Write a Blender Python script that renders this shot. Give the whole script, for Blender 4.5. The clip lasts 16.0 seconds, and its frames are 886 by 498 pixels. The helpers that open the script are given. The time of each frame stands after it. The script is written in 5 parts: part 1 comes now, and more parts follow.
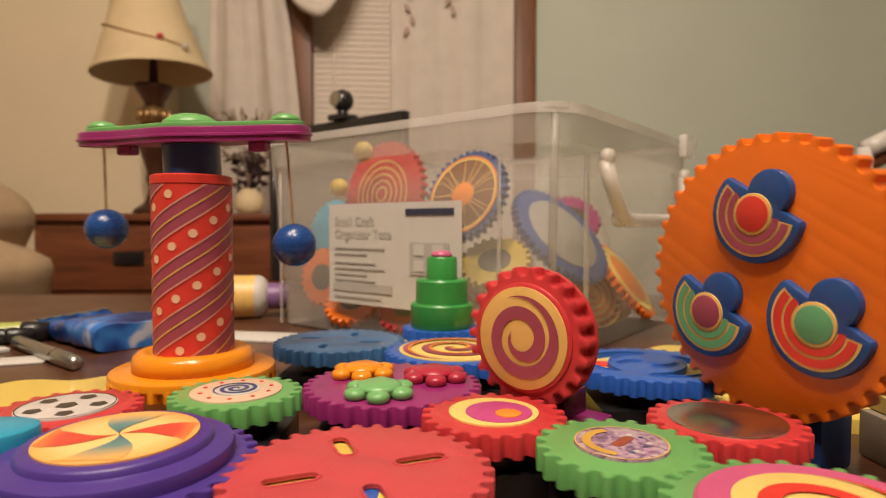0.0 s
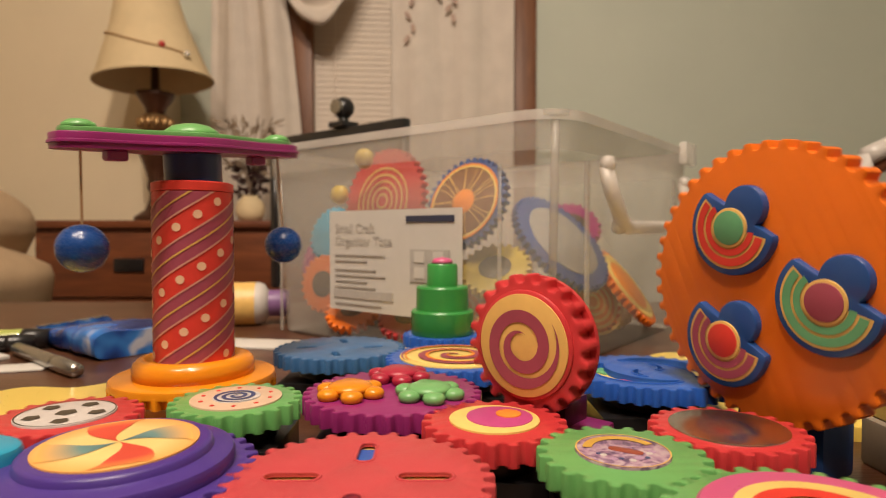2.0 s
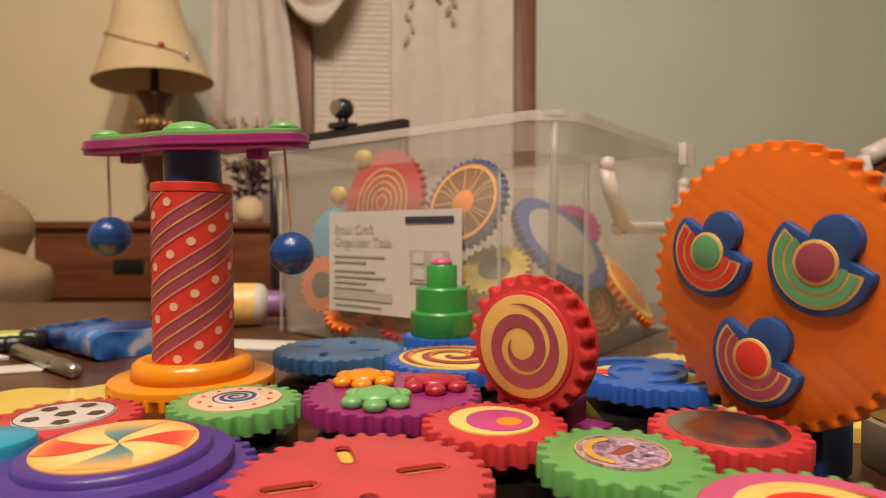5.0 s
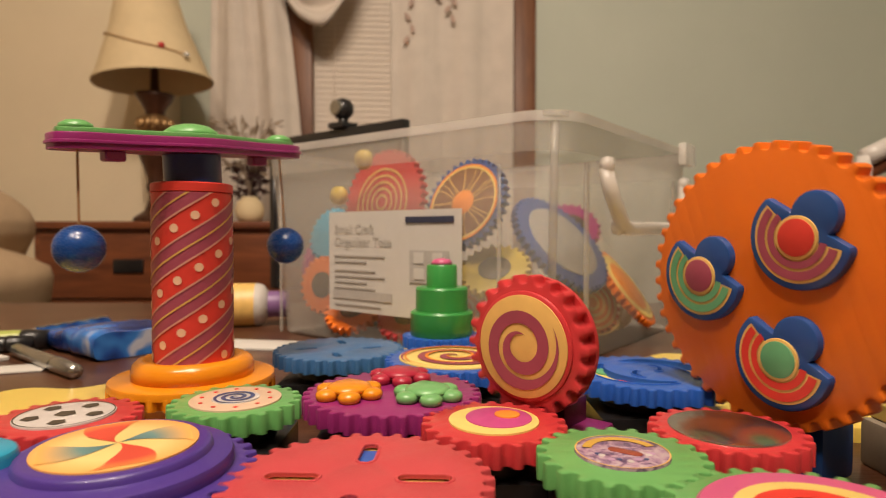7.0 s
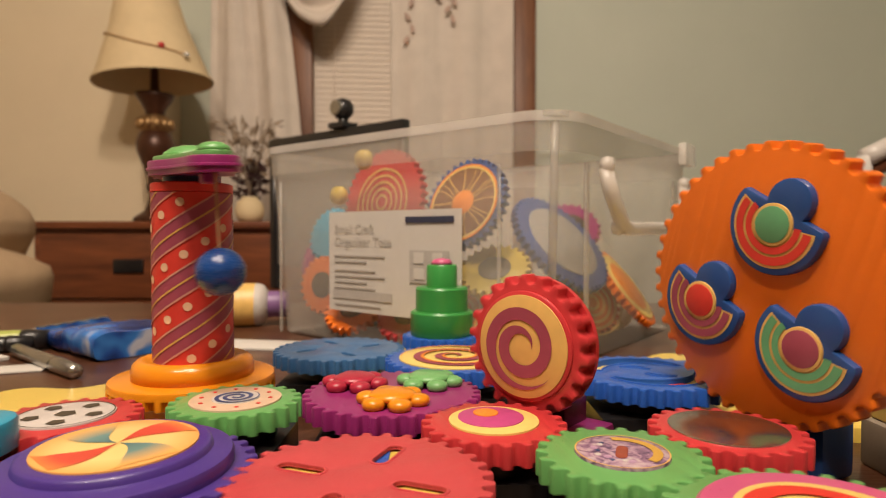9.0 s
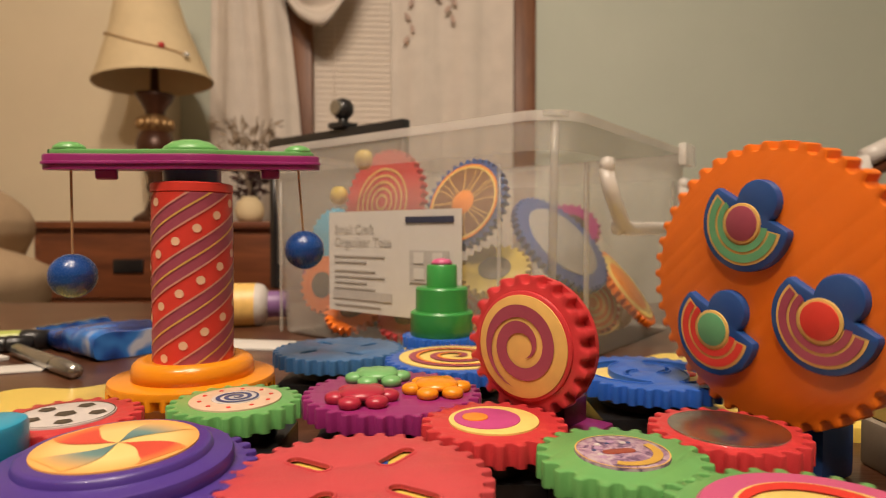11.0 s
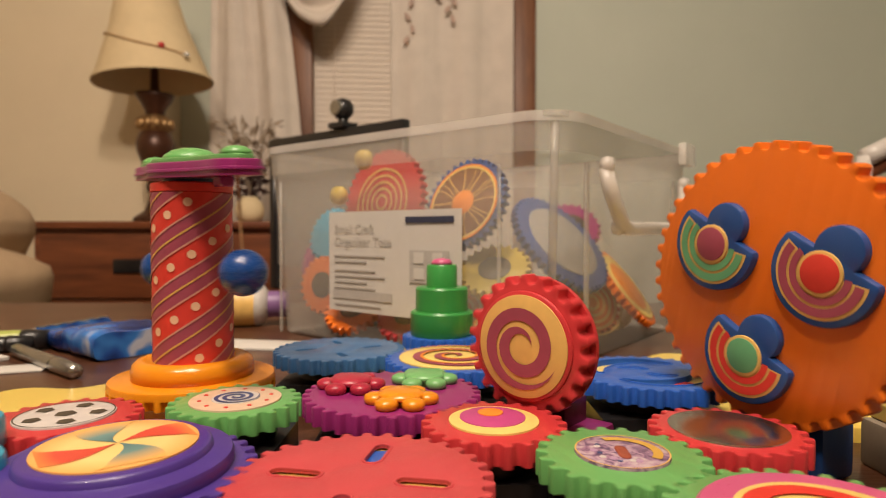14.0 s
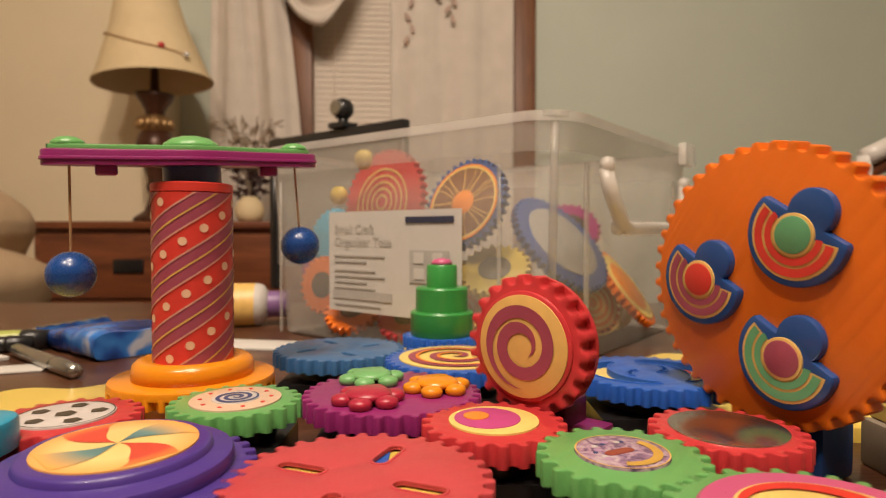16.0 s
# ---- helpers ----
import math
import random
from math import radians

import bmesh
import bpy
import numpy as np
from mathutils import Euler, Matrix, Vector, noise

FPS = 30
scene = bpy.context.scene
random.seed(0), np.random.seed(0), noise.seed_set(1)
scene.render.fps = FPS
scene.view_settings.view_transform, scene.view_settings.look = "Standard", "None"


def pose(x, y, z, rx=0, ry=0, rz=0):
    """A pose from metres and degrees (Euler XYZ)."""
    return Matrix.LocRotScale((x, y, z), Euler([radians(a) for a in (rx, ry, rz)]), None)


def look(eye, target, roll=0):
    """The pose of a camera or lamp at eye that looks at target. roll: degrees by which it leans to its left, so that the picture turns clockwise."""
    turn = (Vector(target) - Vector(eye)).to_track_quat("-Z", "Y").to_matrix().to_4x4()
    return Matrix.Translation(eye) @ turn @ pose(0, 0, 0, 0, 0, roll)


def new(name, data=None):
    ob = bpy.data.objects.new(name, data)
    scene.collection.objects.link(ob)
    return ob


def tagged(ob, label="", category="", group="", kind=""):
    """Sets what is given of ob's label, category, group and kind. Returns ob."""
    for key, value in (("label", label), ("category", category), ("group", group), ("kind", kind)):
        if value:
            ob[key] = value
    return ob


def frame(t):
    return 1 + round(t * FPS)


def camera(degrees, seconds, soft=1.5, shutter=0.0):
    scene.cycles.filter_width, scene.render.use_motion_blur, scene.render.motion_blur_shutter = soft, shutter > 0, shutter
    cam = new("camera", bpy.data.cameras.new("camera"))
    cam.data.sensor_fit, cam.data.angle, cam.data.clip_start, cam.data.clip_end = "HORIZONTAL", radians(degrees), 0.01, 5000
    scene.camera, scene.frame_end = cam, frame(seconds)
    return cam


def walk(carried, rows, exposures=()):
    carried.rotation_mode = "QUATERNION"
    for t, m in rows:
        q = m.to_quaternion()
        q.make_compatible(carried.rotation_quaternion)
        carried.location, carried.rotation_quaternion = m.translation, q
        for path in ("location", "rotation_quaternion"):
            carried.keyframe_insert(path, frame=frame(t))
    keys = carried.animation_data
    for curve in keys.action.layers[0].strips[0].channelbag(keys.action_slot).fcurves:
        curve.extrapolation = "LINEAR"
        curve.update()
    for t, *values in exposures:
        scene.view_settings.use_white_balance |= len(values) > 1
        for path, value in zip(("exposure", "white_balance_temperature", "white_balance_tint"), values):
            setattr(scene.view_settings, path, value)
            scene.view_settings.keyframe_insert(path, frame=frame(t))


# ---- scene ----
cam = camera(72.86, 16.0, soft=0.95, shutter=0.5)
cam.data.dof.use_dof = True
cam.data.dof.focus_distance = 0.270
cam.data.dof.aperture_fstop = 11.5

EYE = 0.1157          # height of the lens above the table top
TILT = 88.479
walk(cam, [(0.0, pose(0, 0, EYE, TILT - 0.755, 0, 0.0)),
           (0.5, pose(0, 0, EYE, TILT - 0.390, 0, 0.22)),
           (1.0, pose(0, 0, EYE, TILT - 0.260, 0, 0.16)),
           (1.5, pose(0, 0, EYE, TILT - 0.160, 0, 0.06)),
           (2.0, pose(0, 0, EYE, TILT - 0.090, 0, 0.05)),
           (2.5, pose(0, 0, EYE, TILT - 0.080, 0, 0.01)),
           (3.0, pose(0, 0, EYE, TILT, 0, 0)),
           (3.5, pose(0, 0, EYE, TILT, 0, 0)),
           (16.0, pose(0, 0, EYE, TILT, 0, 0))],
     exposures=[(0.0, 0.0), (16.0, 0.0)])

# ---------------------------------------------------------------- world and lamps
world = bpy.data.worlds.new("world")
scene.world = world
world.use_nodes = True
world.node_tree.nodes["Background"].inputs[0].default_value = (1.0, 0.80, 0.58, 1)
world.node_tree.nodes["Background"].inputs[1].default_value = 0.05


def ceiling_bulb(where, target, size, power, colour):
    data = bpy.data.lights.new("ceiling_lamp_light", "AREA")
    data.shape, data.size, data.energy, data.color = "DISK", size, power, colour
    ob = new("ceiling_lamp_light", data)
    ob.matrix_world = look(where, target)
    return ob


# three bulbs of the ceiling fixture
for place in ((-0.52, -0.50, 1.66), (0.14, -0.62, 1.66), (-0.16, 0.02, 1.66)):
    ceiling_bulb(place, (0.0, 1.8, 0.42), 0.20, 18.8, (1.0, 0.83, 0.67))

# ---------------------------------------------------------------- materials


def node_material(name):
    m = bpy.data.materials.new(name)
    m.use_nodes = True
    return m, m.node_tree.nodes, m.node_tree.links, m.node_tree.nodes["Principled BSDF"]


def surface(name, colour, rough=0.5, vary=0.12, scale=60.0, bump=0.1, bump_scale=400.0, metal=0.0, coat=0.0,
            second=None, spec=0.5, sss=0.0):
    """A plain material with colour variation at two scales and a fine bump."""
    m, nodes, links, bsdf = node_material(name)
    coord = nodes.new("ShaderNodeTexCoord")
    big, fine = nodes.new("ShaderNodeTexNoise"), nodes.new("ShaderNodeTexNoise")
    big.inputs["Scale"].default_value, big.inputs["Detail"].default_value = scale, 4
    fine.inputs["Scale"].default_value, fine.inputs["Detail"].default_value = bump_scale, 3
    links.new(coord.outputs["Object"], big.inputs["Vector"])
    links.new(coord.outputs["Object"], fine.inputs["Vector"])
    ramp = nodes.new("ShaderNodeValToRGB")
    ramp.color_ramp.elements[0].position, ramp.color_ramp.elements[1].position = 0.3, 0.7
    low = second or tuple(c * (1 - vary) for c in colour)
    ramp.color_ramp.elements[0].color = (*low, 1)
    ramp.color_ramp.elements[1].color = (*colour, 1)
    links.new(big.outputs["Fac"], ramp.inputs["Fac"])
    links.new(ramp.outputs["Color"], bsdf.inputs["Base Color"])
    spread = nodes.new("ShaderNodeMapRange")
    spread.inputs["To Min"].default_value, spread.inputs["To Max"].default_value = rough * 0.8, min(1, rough * 1.2)
    links.new(fine.outputs["Fac"], spread.inputs["Value"])
    links.new(spread.outputs["Result"], bsdf.inputs["Roughness"])
    b = nodes.new("ShaderNodeBump")
    b.inputs["Strength"].default_value, b.inputs["Distance"].default_value = bump, 0.001
    links.new(fine.outputs["Fac"], b.inputs["Height"])
    links.new(b.outputs["Normal"], bsdf.inputs["Normal"])
    bsdf.inputs["Metallic"].default_value = metal
    bsdf.inputs["Coat Weight"].default_value = coat
    bsdf.inputs["Specular IOR Level"].default_value = spec
    bsdf.inputs["Subsurface Weight"].default_value = sss
    bsdf.inputs["Subsurface Radius"].default_value = (0.004, 0.003, 0.002)
    return m


def plastic(name, colour, rough=0.30):
    return surface(name, colour, rough, vary=0.07, scale=45, bump=0.05, bump_scale=900, coat=0.1)


def printed(name, colour, rough=0.42):
    return surface(name, colour, rough, vary=0.10, scale=140, bump=0.04, bump_scale=1500)


def wood(name, dark, light, scale=6.0, rough=0.4, axis=0):
    m, nodes, links, bsdf = node_material(name)
    coord, mapping = nodes.new("ShaderNodeTexCoord"), nodes.new("ShaderNodeMapping")
    stretch = [9.0, 9.0, 9.0]
    stretch[axis] = 0.9
    mapping.inputs["Scale"].default_value = stretch
    links.new(coord.outputs["Object"], mapping.inputs["Vector"])
    grain, fine = nodes.new("ShaderNodeTexNoise"), nodes.new("ShaderNodeTexNoise")
    grain.inputs["Scale"].default_value, grain.inputs["Detail"].default_value = scale, 7
    grain.inputs["Distortion"].default_value = 0.6
    fine.inputs["Scale"].default_value = scale * 12
    links.new(mapping.outputs["Vector"], grain.inputs["Vector"])
    links.new(mapping.outputs["Vector"], fine.inputs["Vector"])
    ramp = nodes.new("ShaderNodeValToRGB")
    ramp.color_ramp.elements[0].position, ramp.color_ramp.elements[1].position = 0.32, 0.68
    ramp.color_ramp.elements[0].color, ramp.color_ramp.elements[1].color = (*dark, 1), (*light, 1)
    links.new(grain.outputs["Fac"], ramp.inputs["Fac"])
    links.new(ramp.outputs["Color"], bsdf.inputs["Base Color"])
    b = nodes.new("ShaderNodeBump")
    b.inputs["Strength"].default_value, b.inputs["Distance"].default_value = 0.15, 0.001
    links.new(fine.outputs["Fac"], b.inputs["Height"])
    links.new(b.outputs["Normal"], bsdf.inputs["Normal"])
    bsdf.inputs["Roughness"].default_value = rough
    return m


def clear_plastic(name, colour, cover, rough=0.25):
    """Milky see-through plastic: part of the light goes straight on, part meets a soft white surface."""
    m, nodes, links, bsdf = node_material(name)
    bsdf.inputs["Base Color"].default_value = (*colour, 1)
    bsdf.inputs["Roughness"].default_value = rough
    clear, mix = nodes.new("ShaderNodeBsdfTransparent"), nodes.new("ShaderNodeMixShader")
    coord, cloud, spread = nodes.new("ShaderNodeTexCoord"), nodes.new("ShaderNodeTexNoise"), nodes.new("ShaderNodeMapRange")
    cloud.inputs["Scale"].default_value = 9
    links.new(coord.outputs["Object"], cloud.inputs["Vector"])
    links.new(cloud.outputs["Fac"], spread.inputs["Value"])
    spread.inputs["From Min"].default_value, spread.inputs["From Max"].default_value = 0.3, 0.7
    spread.inputs["To Min"].default_value, spread.inputs["To Max"].default_value = cover * 0.8, cover * 1.2
    links.new(spread.outputs["Result"], mix.inputs["Fac"])
    links.new(clear.outputs[0], mix.inputs[1])
    links.new(bsdf.outputs[0], mix.inputs[2])
    links.new(mix.outputs[0], nodes["Material Output"].inputs["Surface"])
    return m


RED = plastic("red_plastic", (0.55, 0.040, 0.045))
SALMON = plastic("coral_red_plastic", (0.52, 0.058, 0.066), 0.45)
GREEN = plastic("green_plastic", (0.138, 0.375, 0.112))
DGREEN = plastic("leaf_green_plastic", (0.040, 0.27, 0.056))
PURPLE = plastic("violet_plastic", (0.070, 0.034, 0.25), 0.38)
MAGENTA = plastic("magenta_plastic", (0.27, 0.022, 0.14))
BLUE = plastic("blue_plastic", (0.024, 0.105, 0.45))
STEEL = plastic("steel_blue_plastic", (0.045, 0.135, 0.30))
NAVY = plastic("navy_plastic", (0.020, 0.045, 0.16))
CYAN = plastic("light_blue_plastic", (0.025, 0.32, 0.50))
ORANGE = plastic("orange_plastic", (0.74, 0.155, 0.010))
AMBER = plastic("amber_plastic", (0.76, 0.26, 0.010), 0.22)
YELLOW = plastic("yellow_plastic", (0.85, 0.62, 0.12))
# darker copy of the blue, carries the shade inside the tote
STORED_BLUE = plastic("shaded_blue_plastic", (0.022, 0.075, 0.25), 0.4)
STRAW = plastic("straw_yellow_plastic", (0.55, 0.40, 0.05))
MINT = plastic("mint_green_plastic", (0.17, 0.42, 0.15))
CRIMSON = plastic("crimson_plastic", (0.40, 0.022, 0.050))
PLUM = plastic("dark_plum_plastic", (0.10, 0.012, 0.035))
PINK = plastic("pink_plastic", (0.55, 0.10, 0.22))
BLACK = plastic("black_plastic", (0.012, 0.011, 0.012), 0.3)
BEAD = plastic("blue_bead_paint", (0.012, 0.060, 0.24), 0.27)
P_YELLOW = printed("yellow_print", (0.78, 0.58, 0.17))
P_TAN = printed("tan_print", (0.72, 0.45, 0.13))
P_CREAM = printed("cream_print", (0.66, 0.47, 0.33))
P_RED = printed("red_print", (0.66, 0.045, 0.03))
P_ORANGE = printed("orange_print", (0.80, 0.25, 0.03))
P_MAROON = printed("plum_print", (0.335, 0.063, 0.100))
P_MAGENTA = printed("magenta_print", (0.50, 0.06, 0.22))
P_GREEN = printed("green_print", (0.12, 0.36, 0.17))
P_NAVY = printed("navy_print", (0.05, 0.07, 0.18))
P_LILAC = printed("lilac_print", (0.45, 0.28, 0.42))
P_WHITE = printed("white_print", (0.58, 0.53, 0.50))
P_DARK = printed("dark_print", (0.06, 0.045, 0.03))
P_DOT = printed("pale_dot_print", (0.78, 0.50, 0.32))
P_STRIPE = printed("rose_line_print", (0.60, 0.27, 0.20))
P_GILT = printed("gold_line_print", (0.62, 0.36, 0.09))
P_RUST = printed("rust_print", (0.30, 0.065, 0.035))
PALE_INK = printed("pale_grey_ink", (0.43, 0.40, 0.36), 0.7)
# white print darkened for the shade behind the tote walls
STORED_WHITE = printed("shaded_white_print", (0.31, 0.30, 0.28))


def picture_print():
    m, nodes, links, bsdf = node_material("faded_picture_print")
    coord, cells, ramp = nodes.new("ShaderNodeTexCoord"), nodes.new("ShaderNodeTexNoise"), nodes.new("ShaderNodeValToRGB")
    cells.inputs["Scale"].default_value, cells.inputs["Detail"].default_value = 210, 3
    cells.inputs["Distortion"].default_value = 1.2
    links.new(coord.outputs["Object"], cells.inputs["Vector"])
    links.new(cells.outputs["Fac"], ramp.inputs["Fac"])
    el = ramp.color_ramp.elements
    for p, c in ((0.46, (0.26, 0.15, 0.24)), (0.54, (0.40, 0.26, 0.34))):
        el.new(p).color = (*c, 1)
    el[0].position, el[0].color = 0.36, (0.10, 0.06, 0.12, 1)
    el[3].position, el[3].color = 0.70, (0.50, 0.42, 0.42, 1)
    links.new(ramp.outputs["Color"], bsdf.inputs["Base Color"])
    bsdf.inputs["Roughness"].default_value = 0.4
    return m


P_PICTURE = picture_print()
P_UMBER = printed("umber_print", (0.20, 0.085, 0.035))
P_GOLD = printed("gold_print", (0.58, 0.34, 0.06))
PAPER = surface("paper", (0.54, 0.51, 0.47), 0.8, vary=0.05)
GREY_INK = printed("grey_ink", (0.42, 0.39, 0.36), 0.7)
DARK_INK = printed("dark_ink", (0.03, 0.035, 0.07), 0.6)
STRING = surface("string", (0.45, 0.26, 0.12), 0.9)
TABLE = wood("table_wood", (0.060, 0.022, 0.010), (0.13, 0.055, 0.028), 5.0, 0.30)
DARKWOOD = wood("dark_wood", (0.105, 0.027, 0.009), (0.22, 0.064, 0.021), 4.0, 0.45)
TRIM = wood("trim_wood", (0.12, 0.040, 0.013), (0.24, 0.092, 0.032), 4.0, 0.45, 2)
CREAM_WALL = surface("cream_wall_paint", (0.78, 0.66, 0.47), 0.85, vary=0.06, scale=3, bump=0.2, bump_scale=150)
TEAL_WALL = surface("sage_wall_paint", (0.56, 0.59, 0.50), 0.85, vary=0.06, scale=2.5, bump=0.2, bump_scale=150)
CEILING = surface("ceiling_paint", (0.84, 0.80, 0.73), 0.9, vary=0.05, scale=3)
FLOOR = wood("floor_wood", (0.09, 0.045, 0.02), (0.18, 0.095, 0.05), 3.0, 0.4)
CURTAIN = surface("curtain_cloth", (0.66, 0.585, 0.51), 0.9, vary=0.10, scale=12, bump=0.4, bump_scale=700)
BLIND = surface("blind_slat", (0.76, 0.66, 0.56), 0.7, vary=0.06, scale=10)
SHADE = surface("lamp_shade_cloth", (0.70, 0.55, 0.33), 0.85, vary=0.08, scale=20, bump=0.3, bump_scale=600)
BRONZE = surface("lamp_bronze", (0.085, 0.030, 0.014), 0.35, vary=0.4, scale=20, metal=0.3)
GOLD = surface("gold_metal", (0.44, 0.27, 0.12), 0.35, metal=0.8)
BEIGE = surface("beige_upholstery", (0.50, 0.35, 0.21), 0.95, vary=0.12, scale=20, bump=0.5, bump_scale=500)
DARK_LEAF = surface("dark_leaf", (0.30, 0.22, 0.15), 0.6, vary=0.4, scale=40)
MOTIF = surface("embroidery", (0.46, 0.33, 0.27), 0.9)
DARK_FLOWER = surface("dark_flower", (0.050, 0.014, 0.014), 0.7, vary=0.4, scale=60)
SILVER = surface("silver_metal", (0.42, 0.40, 0.36), 0.25, metal=0.9)
SCREEN = surface("switched_off_screen", (0.13, 0.115, 0.10), 0.35, vary=0.1, scale=5)
CRYSTAL = surface("glass_drop", (0.85, 0.82, 0.76), 0.12, vary=0.05, metal=0.6)
MIRROR = surface("mirror_foil", (0.74, 0.72, 0.68), 0.24, vary=0.03, scale=20, bump=0.004, bump_scale=120, metal=1.0)
TOTE = clear_plastic("tote_plastic", (0.55, 0.51, 0.45), 0.35)
TOTE_RIM = clear_plastic("tote_rim_plastic", (0.76, 0.72, 0.67), 0.50)
HANDLE = clear_plastic("tote_handle_plastic", (0.72, 0.66, 0.60), 0.55)


def foil_print():
    m, nodes, links, bsdf = node_material("printed_blue_foil")
    coord, blot, ramp = nodes.new("ShaderNodeTexCoord"), nodes.new("ShaderNodeTexNoise"), nodes.new("ShaderNodeValToRGB")
    blot.inputs["Scale"].default_value, blot.inputs["Detail"].default_value = 26, 2
    links.new(coord.outputs["Object"], blot.inputs["Vector"])
    links.new(blot.outputs["Fac"], ramp.inputs["Fac"])
    el = ramp.color_ramp.elements
    for p, c in ((0.55, (0.016, 0.070, 0.30)), (0.65, (0.035, 0.17, 0.50))):
        el.new(p).color = (*c, 1)
    el[0].position, el[0].color = 0.42, (0.006, 0.018, 0.10, 1)
    el[3].position, el[3].color = 0.72, (0.42, 0.44, 0.52, 1)
    links.new(ramp.outputs["Color"], bsdf.inputs["Base Color"])
    b = nodes.new("ShaderNodeBump")
    b.inputs["Strength"].default_value, b.inputs["Distance"].default_value = 0.6, 0.002
    links.new(blot.outputs["Fac"], b.inputs["Height"])
    links.new(b.outputs["Normal"], bsdf.inputs["Normal"])
    bsdf.inputs["Roughness"].default_value = 0.27
    return m


BAG = foil_print()
LIME = plastic("lime_plastic", (0.38, 0.42, 0.10))
GREY_CARD = surface("grey_card", (0.30, 0.25, 0.19), 0.8)
WHITE_PLASTIC = plastic("white_plastic", (0.54, 0.50, 0.46))

# ---------------------------------------------------------------- mesh tools


def mesh_of(name, verts, faces, smooth=False):
    me = bpy.data.meshes.new(name)
    me.from_pydata([tuple(v) for v in verts], [], faces)
    me.update()
    if smooth:
        for p in me.polygons:
            p.use_smooth = True
    return me


def put(name, me, material, parent=None, m=None, label=""):
    ob = new(name, me)
    if not me.materials:
        me.materials.append(material)
    if parent is not None:
        ob.parent = parent
    if m is not None:
        ob.matrix_basis = m
    return tagged(ob, label)


def part(name, bm, material, parent=None, label="", m=None, smooth=False):
    me = bpy.data.meshes.new(name)
    bm.to_mesh(me)
    bm.free()
    for p in me.polygons:
        p.use_smooth = smooth or abs(p.normal.z) < 0.9999
    if not smooth:
        me.set_sharp_from_angle(angle=radians(38))
    return put(name, me, material, parent, m, label)


def thing(name, m, label, category, group="", kind=""):
    ob = new(name)
    ob.empty_display_size = 0.01
    ob.matrix_world = m
    return tagged(ob, label, category, group, kind)


def box_bm(sx, sy, sz, bevel=0.0, segs=2, at=(0, 0, 0)):
    """A box standing on z = 0 (before the shift), with rounded edges."""
    bm = bmesh.new()
    bmesh.ops.create_cube(bm, size=1)
    bmesh.ops.scale(bm, vec=(sx, sy, sz), verts=bm.verts)
    if bevel:
        bmesh.ops.bevel(bm, geom=list(bm.edges), offset=bevel, segments=segs, affect="EDGES", profile=0.6)
    bmesh.ops.translate(bm, vec=Vector(at) + Vector((0, 0, sz / 2)), verts=bm.verts)
    return bm


def lathe_bm(profile, n=48, closed=True):
    """Turn (radius, height) pairs round z."""
    bm = bmesh.new()
    rings = []
    for r, z in profile:
        if r < 1e-6:
            rings.append([bm.verts.new((0, 0, z))])
        else:
            rings.append([bm.verts.new((r * math.cos(2 * math.pi * k / n), r * math.sin(2 * math.pi * k / n), z)) for k in range(n)])
    for a, b in zip(rings, rings[1:]):
        for k in range(n):
            j = (k + 1) % n
            if len(a) == 1 and len(b) == 1:
                continue
            if len(a) == 1:
                bm.faces.new((a[0], b[j], b[k]))
            elif len(b) == 1:
                bm.faces.new((a[k], a[j], b[0]))
            else:
                bm.faces.new((a[k], a[j], b[j], b[k]))
    if closed:
        for ring, flip in ((rings[0], True), (rings[-1], False)):
            if len(ring) > 1:
                bm.faces.new(list(reversed(ring)) if flip else ring)
    bmesh.ops.recalc_face_normals(bm, faces=bm.faces)
    return bm


def inset_loop(loop, d):
    """The loop moved inwards (it runs counter-clockwise) by d."""
    n, out = len(loop), []
    for i in range(n):
        a, b, c = Vector(loop[i - 1]), Vector(loop[i]), Vector(loop[(i + 1) % n])
        e, g = (b - a), (c - b)
        n1, n2 = Vector((-e.y, e.x)), Vector((-g.y, g.x))
        if n1.length > 1e-9:
            n1.normalize()
        if n2.length > 1e-9:
            n2.normalize()
        s = n1 + n2
        if s.length > 1e-6:
            s.normalize()
        out.append((b.x + s.x * d, b.y + s.y * d))
    return out


def plate_bm(outer, z0, z1, holes=(), bevel=0.0007):
    """A flat plate with a rounded top edge, cut through by the holes."""
    bm = bmesh.new()
    top_edges, low_edges = [], []

    def ring(loop, z):
        return [bm.verts.new((x, y, z)) for x, y in loop]

    def wall(a, b):
        n = len(a)
        for k in range(n):
            bm.faces.new((a[k], a[(k + 1) % n], b[(k + 1) % n], b[k]))

    def edges_of(r):
        return [bm.edges.get((r[k], r[(k + 1) % len(r)])) or bm.edges.new((r[k], r[(k + 1) % len(r)])) for k in range(len(r))]

    for loop, sign in [(outer, 1)] + [(h, -1) for h in holes]:
        low = ring(loop, z0)
        mid = ring(loop, z1 - bevel)
        soft = ring(inset_loop(loop, sign * bevel * 0.3), z1 - bevel * 0.3)
        top = ring(inset_loop(loop, sign * bevel), z1)
        wall(low, mid), wall(mid, soft), wall(soft, top)
        top_edges += edges_of(top)
        low_edges += edges_of(low)
    bmesh.ops.triangle_fill(bm, use_beauty=True, edges=top_edges)
    bmesh.ops.triangle_fill(bm, use_beauty=True, edges=low_edges)
    bmesh.ops.recalc_face_normals(bm, faces=bm.faces)
    return bm


